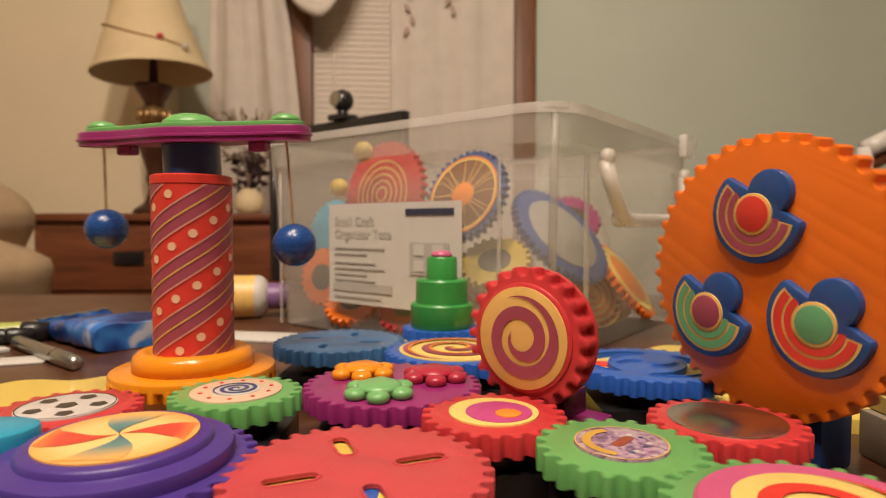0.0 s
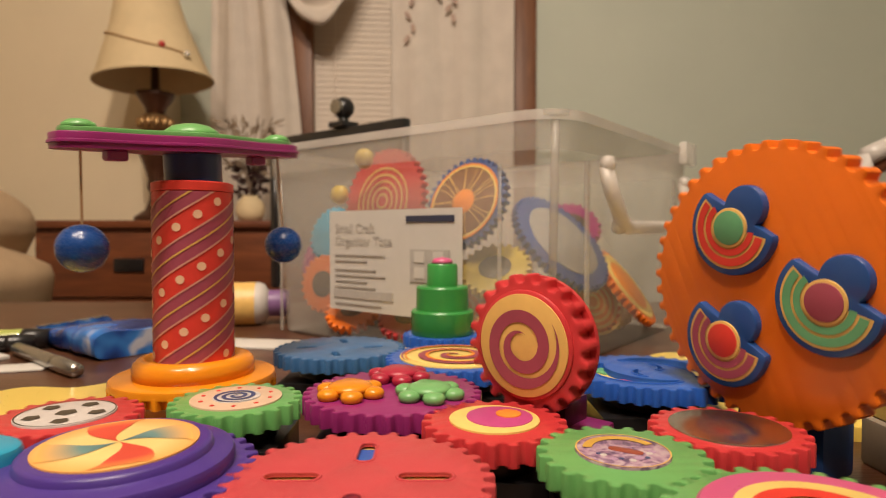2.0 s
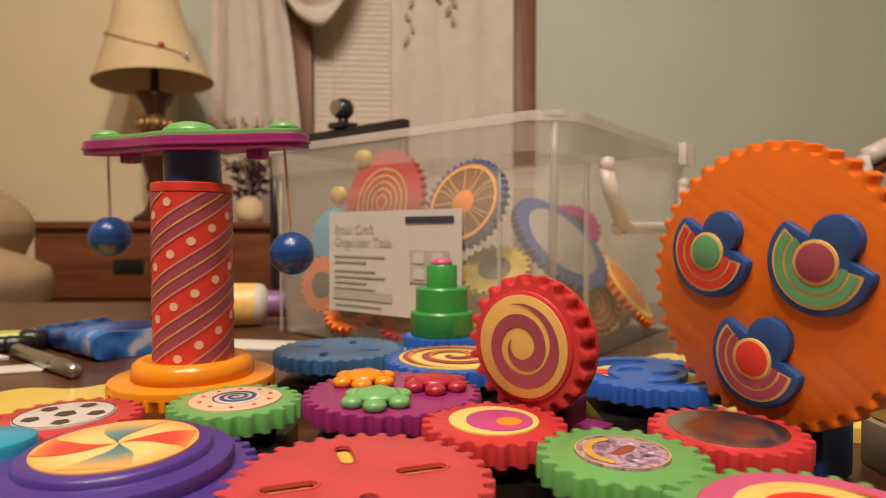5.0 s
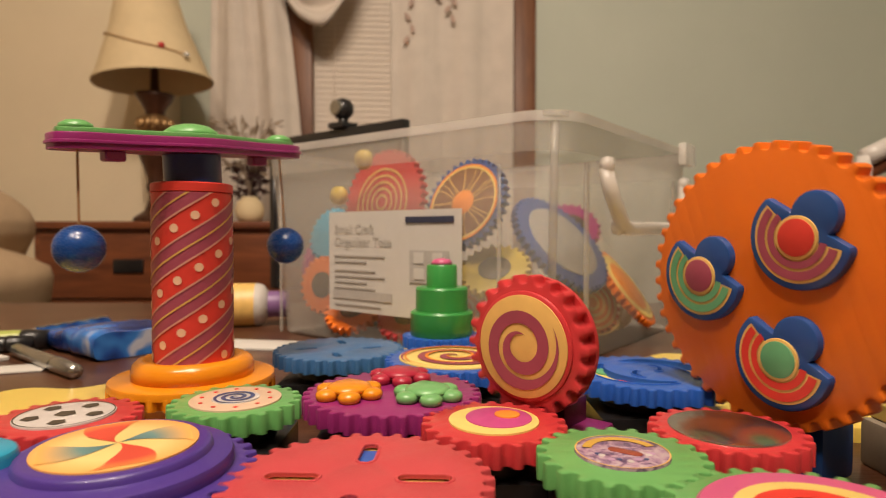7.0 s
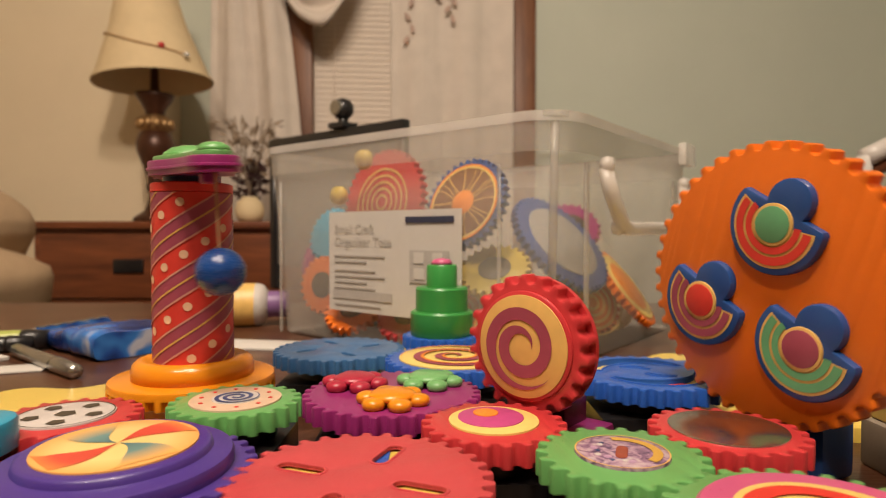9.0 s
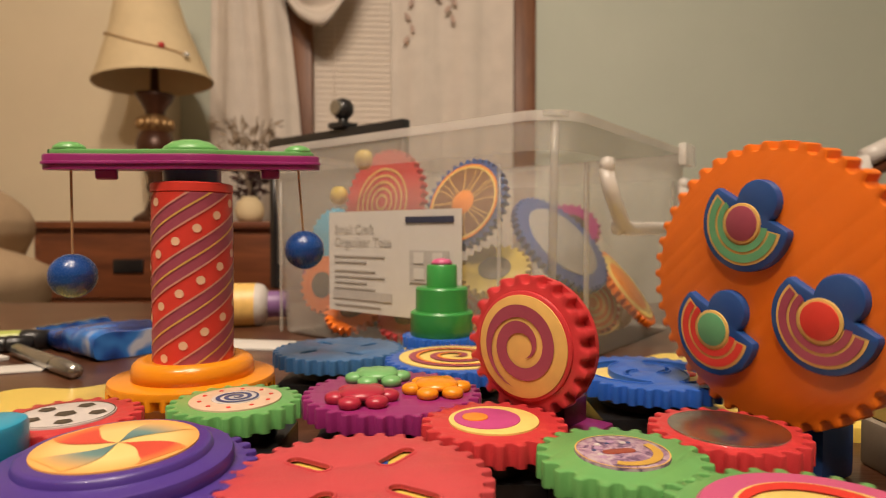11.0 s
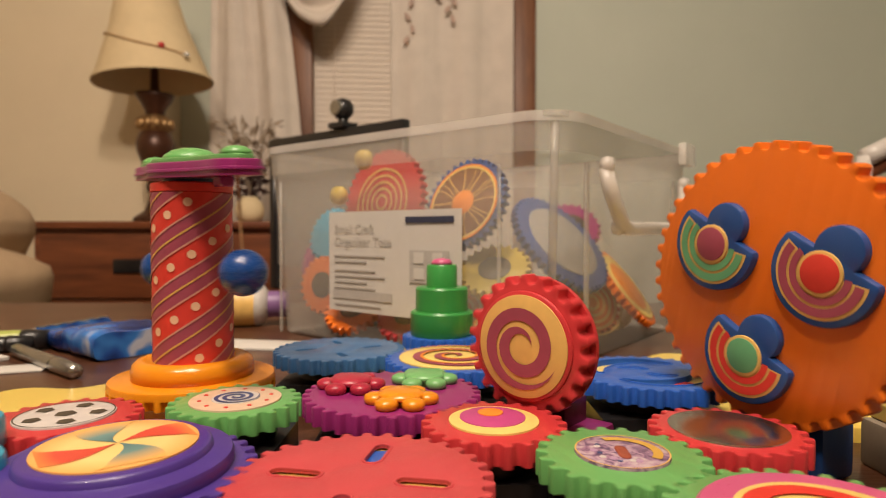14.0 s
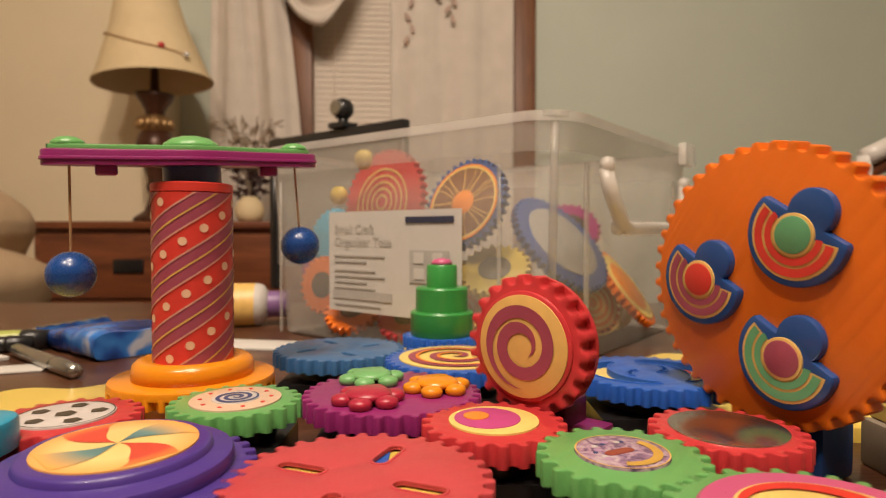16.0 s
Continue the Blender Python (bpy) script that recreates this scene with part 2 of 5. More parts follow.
def gear_loop(teeth, tip, depth=0.0042):
    """The outline of a toy gear with rounded teeth."""
    root, loop = tip - depth, []
    pitch = 2 * math.pi / teeth
    for k in range(teeth):
        for u, r in ((-0.44, root), (-0.30, root + depth * 0.16), (-0.235, root + depth * 0.60), (-0.17, root + depth * 0.92),
                     (-0.07, tip), (0.07, tip), (0.17, root + depth * 0.92), (0.235, root + depth * 0.60), (0.30, root + depth * 0.16), (0.44, root)):
            a = pitch * (k + u)
            loop.append((r * math.cos(a), r * math.sin(a)))
    return loop


def circle(r, n=48, at=(0, 0)):
    return [(at[0] + r * math.cos(2 * math.pi * k / n), at[1] + r * math.sin(2 * math.pi * k / n)) for k in range(n)]


def arc_points(r, a0, a1, n=40):
    return [(r * math.cos(radians(a0 + (a1 - a0) * k / (n - 1))), r * math.sin(radians(a0 + (a1 - a0) * k / (n - 1)))) for k in range(n)]


def disc(name, r, z, material, parent, at=(0, 0), thick=0.0005, n=48, label=""):
    return part(name, plate_bm(circle(r, n, at), z - 0.0004, z + thick, bevel=0.0002), material, parent, label)


def strip(inner, outer, z, closed=False):
    """A flat printed band between two rows of points."""
    n = len(inner)
    verts = [(x, y, z) for x, y in inner] + [(x, y, z) for x, y in outer]
    faces = [(k, n + k, n + (k + 1) % n, (k + 1) % n) for k in range(n if closed else n - 1)]
    return mesh_of("print", verts, faces)


def ring_print(r0, r1, z, material, parent, at=(0, 0), a0=0.0, a1=360.0, name="print"):
    full = abs(a1 - a0) >= 360
    n = 48
    ang = [radians(a0 + (a1 - a0) * k / (n if full else n - 1)) for k in range(n)]
    inner = [(at[0] + r0 * math.cos(a), at[1] + r0 * math.sin(a)) for a in ang]
    outer = [(at[0] + r1 * math.cos(a), at[1] + r1 * math.sin(a)) for a in ang]
    return put(name, strip(inner, outer, z, full), material, parent)


def spiral_print(r_out, turns, width, z, material, parent, start=0.0, hand=1, r_in=0.0, taper=True):
    """A painted spiral band that winds out from the middle."""
    n = 40 * int(turns + 1)
    inner, outer = [], []
    for k in range(n):
        f = k / (n - 1)
        a = radians(start) + hand * 2 * math.pi * turns * f
        r = r_in + (r_out - r_in) * f
        w = width * (min(1, 4 * f, 5 * (1 - f) + 0.02) if taper else 1)
        for lst, rr in ((inner, max(0, r - w / 2)), (outer, min(r_out, r + w / 2))):
            lst.append((rr * math.cos(a), rr * math.sin(a)))
    return put("print", strip(inner, outer, z), material, parent)


def tube_bm(points, radius, n=10):
    """A round rod along the points."""
    bm = bmesh.new()
    rings = []
    for i, p in enumerate(points):
        p = Vector(p)
        d = (Vector(points[min(i + 1, len(points) - 1)]) - Vector(points[max(i - 1, 0)])).normalized()
        q = d.to_track_quat("Z", "Y")
        rings.append([bm.verts.new(p + q @ Vector((radius * math.cos(2 * math.pi * k / n), radius * math.sin(2 * math.pi * k / n), 0))) for k in range(n)])
    for a, b in zip(rings, rings[1:]):
        for k in range(n):
            bm.faces.new((a[k], a[(k + 1) % n], b[(k + 1) % n], b[k]))
    bm.faces.new(list(reversed(rings[0])))
    bm.faces.new(rings[-1])
    bmesh.ops.recalc_face_normals(bm, faces=bm.faces)
    return bm


def rounded_rect(sx, sy, r, n=6):
    pts = []
    for cx, cy, a0 in ((sx / 2 - r, sy / 2 - r, 0), (-sx / 2 + r, sy / 2 - r, 90), (-sx / 2 + r, -sy / 2 + r, 180), (sx / 2 - r, -sy / 2 + r, 270)):
        for k in range(n + 1):
            a = radians(a0 + 90 * k / n)
            pts.append((cx + r * math.cos(a), cy + r * math.sin(a)))
    return pts


# ---------------------------------------------------------------- the room
def slab(name, x0, x1, y0, y1, z0, z1, material, label, category):
    ob = part(name, box_bm(x1 - x0, y1 - y0, z1 - z0, 0.0), material, None, label, pose((x0 + x1) / 2, (y0 + y1) / 2, z0))
    return tagged(ob, label, category, kind="structure")


slab("floor", -2.4, 2.4, -2.2, 2.9, -0.80, -0.75, FLOOR, "brown wooden floor of the room", "floor")
slab("ceiling", -2.4, 2.4, -2.2, 2.9, 1.80, 1.85, CEILING, "plain off-white ceiling of the room", "ceiling")
slab("wall_west", -2.4, -2.2, -2.0, 2.6, -0.75, 1.80, CREAM_WALL, "cream painted side wall", "wall")
slab("wall_east", 2.2, 2.4, -2.0, 2.6, -0.75, 1.80, TEAL_WALL, "sage green painted side wall", "wall")
slab("wall_south", -2.4, 2.4, -2.2, -2.0, -0.75, 1.80, CREAM_WALL, "cream painted wall behind the table", "wall")
WALL_Y = 2.60
# the far wall is cut by the window opening
WX0, WX1, WZ0, WZ1 = -0.70, 0.30, 0.10, 1.45
slab("wall_north_1", -1.13, WX0, WALL_Y, 2.80, -0.75, 1.80, TEAL_WALL, "sage green painted wall beside the window", "wall")
slab("wall_north_2", WX1, 2.4, WALL_Y, 2.80, -0.75, 1.80, TEAL_WALL, "sage green painted wall beside the window", "wall")
slab("wall_north_3", WX0, WX1, WALL_Y, 2.80, -0.75, WZ0, TEAL_WALL, "sage green painted wall below the window", "wall")
slab("wall_north_4", WX0, WX1, WALL_Y, 2.80, WZ1, 1.80, TEAL_WALL, "sage green painted wall above the window", "wall")
slab("wall_north_5", -2.4, -1.13, 2.45, 2.80, -0.75, 1.80, CREAM_WALL, "cream painted wall behind the table lamp", "wall")


# ---------------------------------------------------------------- table
def dining_table():
    t = thing("table", pose(0.1, 0.35, -0.75), "dark brown polished wooden table under the toys", "table")
    part("tabletop", box_bm(2.0, 1.30, 0.03, 0.006, 3, (0, 0, 0.72)), TABLE, t)
    for sx in (-0.9, 0.9):
        for sy in (-0.55, 0.55):
            part("leg", box_bm(0.07, 0.07, 0.72, 0.006, 2, (sx, sy, 0)), TABLE, t)


dining_table()

# ---------------------------------------------------------------- toy gears
TOP = 0.0320          # height of the gears' top faces above the table
THICK = 0.0095
SMALL, MID, BIG = (22, 0.0325), (33, 0.0471), (44, 0.0688)


def gear_base(x, y, size, top=TOP - THICK):
    b = thing("gear_base", pose(x, y, 0), "black square plastic base carrying a toy gear", "toy base", "gear bases")
    part("plate", box_bm(size, size, top * 0.62, 0.0012, 2), BLACK, b)
    part("boss", lathe_bm([(size * 0.40, top * 0.62), (size * 0.40, top - 0.001), (size * 0.36, top - 0.0002)], 32), BLACK, b)
    return b


def toy_gear(x, y, kind, material, label, holes=(), z=TOP, thick=THICK, base=True):
    g = thing("toy_gear", pose(x, y, z), label, "toy gear", "toy gears")
    part("gear_wheel", plate_bm(gear_loop(*kind), -thick, 0, holes, 0.0009), material, g)
    if base:
        gear_base(x, y, kind[1] * 1.56, z - thick)
    return g


def pinwheel_gear():
    g = toy_gear(-0.1145, 0.2097, MID, PURPLE, "violet toy gear with a raised disc and pinwheel sticker")
    part("raised_disc", lathe_bm([(0.0385, -0.001), (0.0388, 0.0034), (0.0381, 0.0049), (0.0364, 0.0055), (0.0324, 0.0057), (0.0315, 0.0061), (0.0310, 0.0081), (0.0302, 0.0088), (0.0288, 0.0090), (0.0, 0.0090)], 96), PURPLE, g)
    s = disc("sticker", 0.0266, 0.0092, P_PIN, g, n=64, label="yellow pinwheel sticker")
    for k, mat in enumerate((P_PINRED, P_PINBLUE, P_PINRED, P_PINBLUE)):
        inner, outer = [], []
        wide = 46 if k % 2 == 0 else 52
        for i in range(24):
            f = i / 23
            r = 0.0262 * f
            lead = radians(90 * k - 14 * f + 10 * math.sin(math.pi * f))
            trail = lead - radians(wide * (math.sin(math.pi * min(0.62, 0.10 + 0.62 * f))) ** 1.2)
            inner.append((r * math.cos(lead), r * math.sin(lead)))
            outer.append((r * math.cos(trail), r * math.sin(trail)))
        put("blade_print", strip(outer, inner, 0.0099), mat, s)
    return g


def radial_print(name, stops, radius):
    m, nodes, links, bsdf = node_material(name)
    coord, length, ramp = nodes.new("ShaderNodeTexCoord"), nodes.new("ShaderNodeVectorMath"), nodes.new("ShaderNodeValToRGB")
    length.operation = "LENGTH"
    scale = nodes.new("ShaderNodeMath")
    scale.operation, scale.inputs[1].default_value = "MULTIPLY", 1 / radius
    flat = nodes.new("ShaderNodeVectorMath")
    flat.operation = "MULTIPLY"
    flat.inputs[1].default_value = (1, 1, 0)
    links.new(coord.outputs["Object"], flat.inputs[0])
    links.new(flat.outputs[0], length.inputs[0])
    links.new(length.outputs["Value"], scale.inputs[0])
    links.new(scale.outputs[0], ramp.inputs["Fac"])
    el = ramp.color_ramp.elements
    while len(el) < len(stops):
        el.new(0.5)
    for e, (p, c) in zip(el, stops):
        e.position, e.color = p, (*c, 1)
    links.new(ramp.outputs["Color"], bsdf.inputs["Base Color"])
    bsdf.inputs["Roughness"].default_value = 0.45
    return m


P_PIN = radial_print("pinwheel_yellow_print", [(0.0, (0.75, 0.55, 0.19)), (0.6, (0.79, 0.58, 0.22)), (1.0, (0.77, 0.38, 0.10))], 0.0266)
P_PINBLUE = radial_print("pinwheel_blue_print", [(0.0, (0.06, 0.14, 0.16)), (0.45, (0.13, 0.25, 0.24)), (0.92, (0.82, 0.42, 0.10))], 0.0266)
P_PINRED = radial_print("pinwheel_red_print", [(0.0, (0.60, 0.06, 0.03)), (0.72, (0.62, 0.07, 0.04)), (1.0, (0.78, 0.27, 0.06))], 0.0266)


def soccer_gear():
    g = toy_gear(-0.1729, 0.2729, SMALL, RED, "red toy gear with a black and white ball sticker")
    s = disc("sticker", 0.0207, 0.0004, P_WHITE, g)
    for k in range(6):
        a = radians(72 * k)
        r, c = (0.0, 0.0048) if k == 5 else (0.0135, 0.0040)
        pts = [(r * math.cos(a) + c * math.cos(radians(72 * i) + a), r * math.sin(a) + c * math.sin(radians(72 * i) + a)) for i in range(5)]
        put("patch_print", mesh_of("patch", [(px, py, 0.0012) for px, py in pts], [tuple(range(5))]), P_DARK, s)
    ring_print(0.0198, 0.0203, 0.0012, P_DARK, s)
    return g


def target_gear():
    g = toy_gear(-0.1041, 0.2998, SMALL, GREEN, "green toy gear with a blue spiral sticker")
    s = disc("sticker", 0.0222, 0.0004, P_CREAM, g)
    disc("print", 0.0116, 0.0008, P_WHITE, s)
    spiral_print(0.0118, 3, 0.0021, 0.0016, P_NAVY, s)
    for k in range(10):
        a = radians(36 * k)
        disc("dot_print", 0.0011, 0.0008, P_RED, s, (0.0172 * math.cos(a), 0.0172 * math.sin(a)), n=10)
    return g


def eye_gear():
    g = toy_gear(0.0226, 0.2654, SMALL, RED, "red toy gear with a yellow ring and pink disc sticker")
    s = disc("sticker", 0.0201, 0.0004, P_YELLOW, g)
    disc("pink_print", 0.0148, 0.0008, P_MAGENTA, s, (0.0030, 0.0))
    disc("orange_print", 0.0058, 0.0013, P_ORANGE, s, (0.0083, 0.0))
    return g


def mirror_gear():
    g = toy_gear(0.1217, 0.2550, SMALL, RED, "red toy gear with a round mirror foil sticker")
    disc("mirror", 0.0240, 0.0003, MIRROR, g, n=64, label="round mirror foil")
    return g


def picture_gear():
    g = toy_gear(0.0680, 0.2259, SMALL, GREEN, "green toy gear with a lilac picture sticker")
    s = disc("sticker", 0.0177, 0.0004, P_PICTURE, g, label="worn lilac picture sticker")
    ring_print(0.0170, 0.0176, 0.0012, P_TAN, s)
    ring_print(0.0112, 0.0148, 0.0012, P_GOLD, s, a0=20, a1=165)
    figure = [(0.0066 * math.cos(2 * math.pi * k / 24) + 0.0012, (0.0030 + 0.0008 * math.cos(4 * math.pi * k / 24)) * math.sin(2 * math.pi * k / 24)) for k in range(24)]
    part("figure_print", plate_bm(figure, 0.0004, 0.0012, (), 0.0002), P_RUST, s, m=pose(0, 0, 0, 0, 0, -35))
    for k in range(9):
        part("fleck_print", plate_bm(circle(0.0010 + 0.0003 * (k % 3), 8), 0.0004, 0.0011, (), 0.0001), (P_NAVY, P_WHITE, P_LILAC)[k % 3], s,
             m=pose(0.0105 * math.cos(3.4 + 0.33 * k), 0.0105 * math.sin(3.4 + 0.33 * k) + 0.0016 * (k % 2), 0))
    return g


P_PURPLE = printed("purple_print", (0.20, 0.10, 0.24))


def flower_gear():
    g = toy_gear(-0.0268, 0.3165, MID, MAGENTA, "magenta toy gear topped with three coloured flowers")
    for k, mat in enumerate((AMBER, MINT, CRIMSON)):
        a = radians(120 * k)
        f = part("flower", lathe_bm([(0.0110, 0.0030), (0.0117, 0.0042), (0.0112, 0.0054), (0.0084, 0.0066), (0.0, 0.0072)], 28), mat, g, smooth=True)
        f.matrix_basis = pose(0.0235 * math.cos(a), 0.0235 * math.sin(a), 0)
        for i in range(6):
            b = radians(60 * i + 15)
            part("petal", lathe_bm([(0.0046, 0.0), (0.0055, 0.0012), (0.0057, 0.0028), (0.0050, 0.0042), (0.0032, 0.0051), (0.0, 0.0054)], 18), mat, f,
                 m=pose(0.0129 * math.cos(b), 0.0129 * math.sin(b), 0), smooth=True)
    return g


def slotted_gear():
    holes = []
    for k in range(4):
        a = radians(90 * k)
        u, v = Vector((math.cos(a), math.sin(a))), Vector((-math.sin(a), math.cos(a)))
        pts = []
        for s, e0 in ((1, -90), (-1, 90)):
            for i in range(7):
                b = radians(e0 + 180 * i / 6)
                p = u * (0.0230 + s * 0.0064 + 0.0029 * math.cos(b)) + v * (0.0029 * math.sin(b))
                pts.append((p.x, p.y))
        holes.append(pts)
    # blue and yellow parts below show through the slots
    under = part("base_plate", plate_bm(circle(0.036, 40), TOP - 0.0150, TOP - 0.0022, (), 0.0006), YELLOW, None, "", pose(-0.0291, 0.2033, 0))
    tagged(under, "yellow and blue plastic plate under the slotted gear", "toy base", "base plates")
    part("blue_patch", box_bm(0.013, 0.060, 0.0006, 0.0, 1, (0.002, 0, TOP - 0.0023)), BLUE, under)
    g = toy_gear(-0.0291, 0.2033, MID, SALMON, "coral red toy gear with four long slots", holes, thick=0.0013, base=False)
    part("toothed_rim", plate_bm(gear_loop(*MID), -THICK, -0.0011, [circle(0.0405, 48)], 0.0002), SALMON, g)
    gear_base(-0.0291, 0.2033, 0.0668, TOP - 0.0150)
    for k in range(4):
        rim = [(x, y) for x, y in holes[k]]
        part("slot_rim", plate_bm(inset_loop(rim, -0.0012), -0.0003, 0.0004, [rim], 0.0004), SALMON, g)
    return g


def swirl_floor_gear():
    g = toy_gear(0.110, 0.166, MID, GREEN, "green toy gear with a raised pink and yellow swirl disc")
    part("raised_disc", lathe_bm([(0.0365, -0.001), (0.0365, 0.0015), (0.0352, 0.0026), (0.0, 0.0026)], 64), PINK, g)
    s = disc("sticker", 0.0262, 0.0028, P_YELLOW, g)
    spiral_print(0.0255, 2.0, 0.0062, 0.0040, P_RED, s)
    return g


def blade_hole(r0, r1, a0, a1, w0, w1, n=9):
    """A curved slot between two radii."""
    left, right = [], []
    for k in range(n):
        f = k / (n - 1)
        r, a = r0 + (r1 - r0) * f, radians(a0 + (a1 - a0) * f)
        w = (w0 + (w1 - w0) * f) * (0.35 + 0.65 * math.sin(math.pi * (0.12 + 0.76 * f)))
        d = w / max(r, 1e-4) / 2
        left.append((r * math.cos(a + d), r * math.sin(a + d)))
        right.append((r * math.cos(a - d), r * math.sin(a - d)))
    return right + left[::-1]


def spoked_gear():
    def crescent(a0, a1):
        n, out, inn = 15, [], []
        for k in range(n):
            f = k / (n - 1)
            a = radians(a0 + (a1 - a0) * f)
            w = 0.0064 * math.sin(math.pi * (0.06 + 0.88 * f))
            out.append(((0.0290 + w) * math.cos(a), (0.0290 + w) * math.sin(a)))
            inn.append(((0.0290 - w) * math.cos(a), (0.0290 - w) * math.sin(a)))
        return out + inn[::-1]

    holes = [crescent(18, 162), crescent(198, 342), blade_hole(0.006, 0.0175, 60, 120, 0.004, 0.004), blade_hole(0.006, 0.0175, 240, 300, 0.004, 0.004)]
    g = toy_gear(0.1240, 0.3620, MID, BLUE, "bright blue toy gear with crescent and round openings", holes)
    for h in holes:
        part("hole_rim", plate_bm(inset_loop(h, -0.0011), -0.0004, 0.0006, [h], 0.0004), BLUE, g)
    tray = part("coloured_plate", plate_bm(circle(0.0365, 40), -0.0085, -0.0034, (), 0.0003), P_YELLOW, g)
    disc("print", 0.014, -0.0030, P_GREEN, tray, (0.020, 0.006))
    disc("print", 0.006, -0.0030, P_RED, tray, (-0.004, 0.026))
    return g


def steel_gear():
    holes = [blade_hole(0.017, 0.031, 90 * k, 90 * k + 10, 0.005, 0.006) for k in range(4)]
    return toy_gear(-0.0755, 0.4360, MID, STEEL, "steel blue toy gear with small slots", holes)


def lollipop_gear():
    g = toy_gear(0.0080, 0.4020, MID, BLUE, "blue toy gear with a yellow and plum swirl sticker")
    s = disc("sticker", 0.0375, 0.0004, P_YELLOW, g, n=64)
    spiral_print(0.0370, 2.6, 0.0070, 0.0016, P_MAROON, s)
    spiral_print(0.0370, 2.6, 0.0022, 0.0019, P_ORANGE, s, start=60)
    return g


def cake_gear():
    g = toy_gear(-0.0010, 0.4950, (22, 0.0325), BLUE, "blue toy gear carrying a green tiered cake")
    c = part("cake_tier", lathe_bm([(0.0252, 0.0), (0.0258, 0.001), (0.0258, 0.0185), (0.0246, 0.0200), (0.0, 0.0200)], 48), DGREEN, g, smooth=False)
    part("cake_tier", lathe_bm([(0.0215, 0.0200), (0.0215, 0.0380), (0.0204, 0.0394), (0.0, 0.0394)], 48), DGREEN, g)
    part("cake_tier", lathe_bm([(0.0128, 0.0394), (0.0126, 0.0565), (0.0116, 0.0578), (0.0, 0.0578)], 40), DGREEN, g)
    part("cherry", lathe_bm([(0.0085, 0.0578), (0.0088, 0.0595), (0.0070, 0.0620), (0.0, 0.0632)], 28), PINK, g, smooth=True)
    return g


def paddle_wheel():
    g = thing("toy_paddle_wheel", pose(-0.1960, 0.2000, 0.0300), "light blue four-lobed toy paddle wheel", "toy gear", "toy gears")
    pts = []
    for k in range(96):
        a = 2 * math.pi * k / 96
        r = 0.040 + 0.011 * math.cos(4 * a)
        pts.append((r * math.cos(a), r * math.sin(a)))
    part("paddle", plate_bm(pts, 0.0, 0.0125, (), 0.0022), CYAN, g)
    gear_base(-0.1960, 0.2000, 0.05, 0.0300)
    return g


GEARS = {"pin": pinwheel_gear(), "soccer": soccer_gear(), "target": target_gear(), "eye": eye_gear(), "mirror": mirror_gear(),
         "picture": picture_gear(), "flower": flower_gear(), "slot": slotted_gear(), "swirl": swirl_floor_gear(),
         "spoke": spoked_gear(), "steel": steel_gear(), "lolly": lollipop_gear(), "cake": cake_gear(), "paddle": paddle_wheel()}


# yellow flower-shaped plates under the gears
def yellow_plate(x, y, r, lobes, turn):
    pts = []
    for k in range(120):
        a = 2 * math.pi * k / 120
        q = r * (1 + 0.10 * math.cos(lobes * a + turn))
        pts.append((q * math.cos(a), q * math.sin(a)))
    p = part("base_plate", plate_bm(pts, 0.0, 0.0085, (), 0.0015), YELLOW, None, "pale yellow scalloped plastic base plate", pose(x, y, 0.0))
    tagged(p, "pale yellow scalloped plastic base plate under the gears", "toy base", "base plates")


yellow_plate(-0.225, 0.332, 0.096, 8, 0.4)
yellow_plate(0.02, 0.47, 0.11, 8, 0.0)
yellow_plate(0.19, 0.42, 0.105, 8, 1.0)


# ---------------------------------------------------------------- carousel tower
TX, TY = -0.1500, 0.3600
TOWER = thing("carousel_tower", pose(TX, TY, TOP - 0.001), "red striped toy tower on an amber gear", "toy carousel")


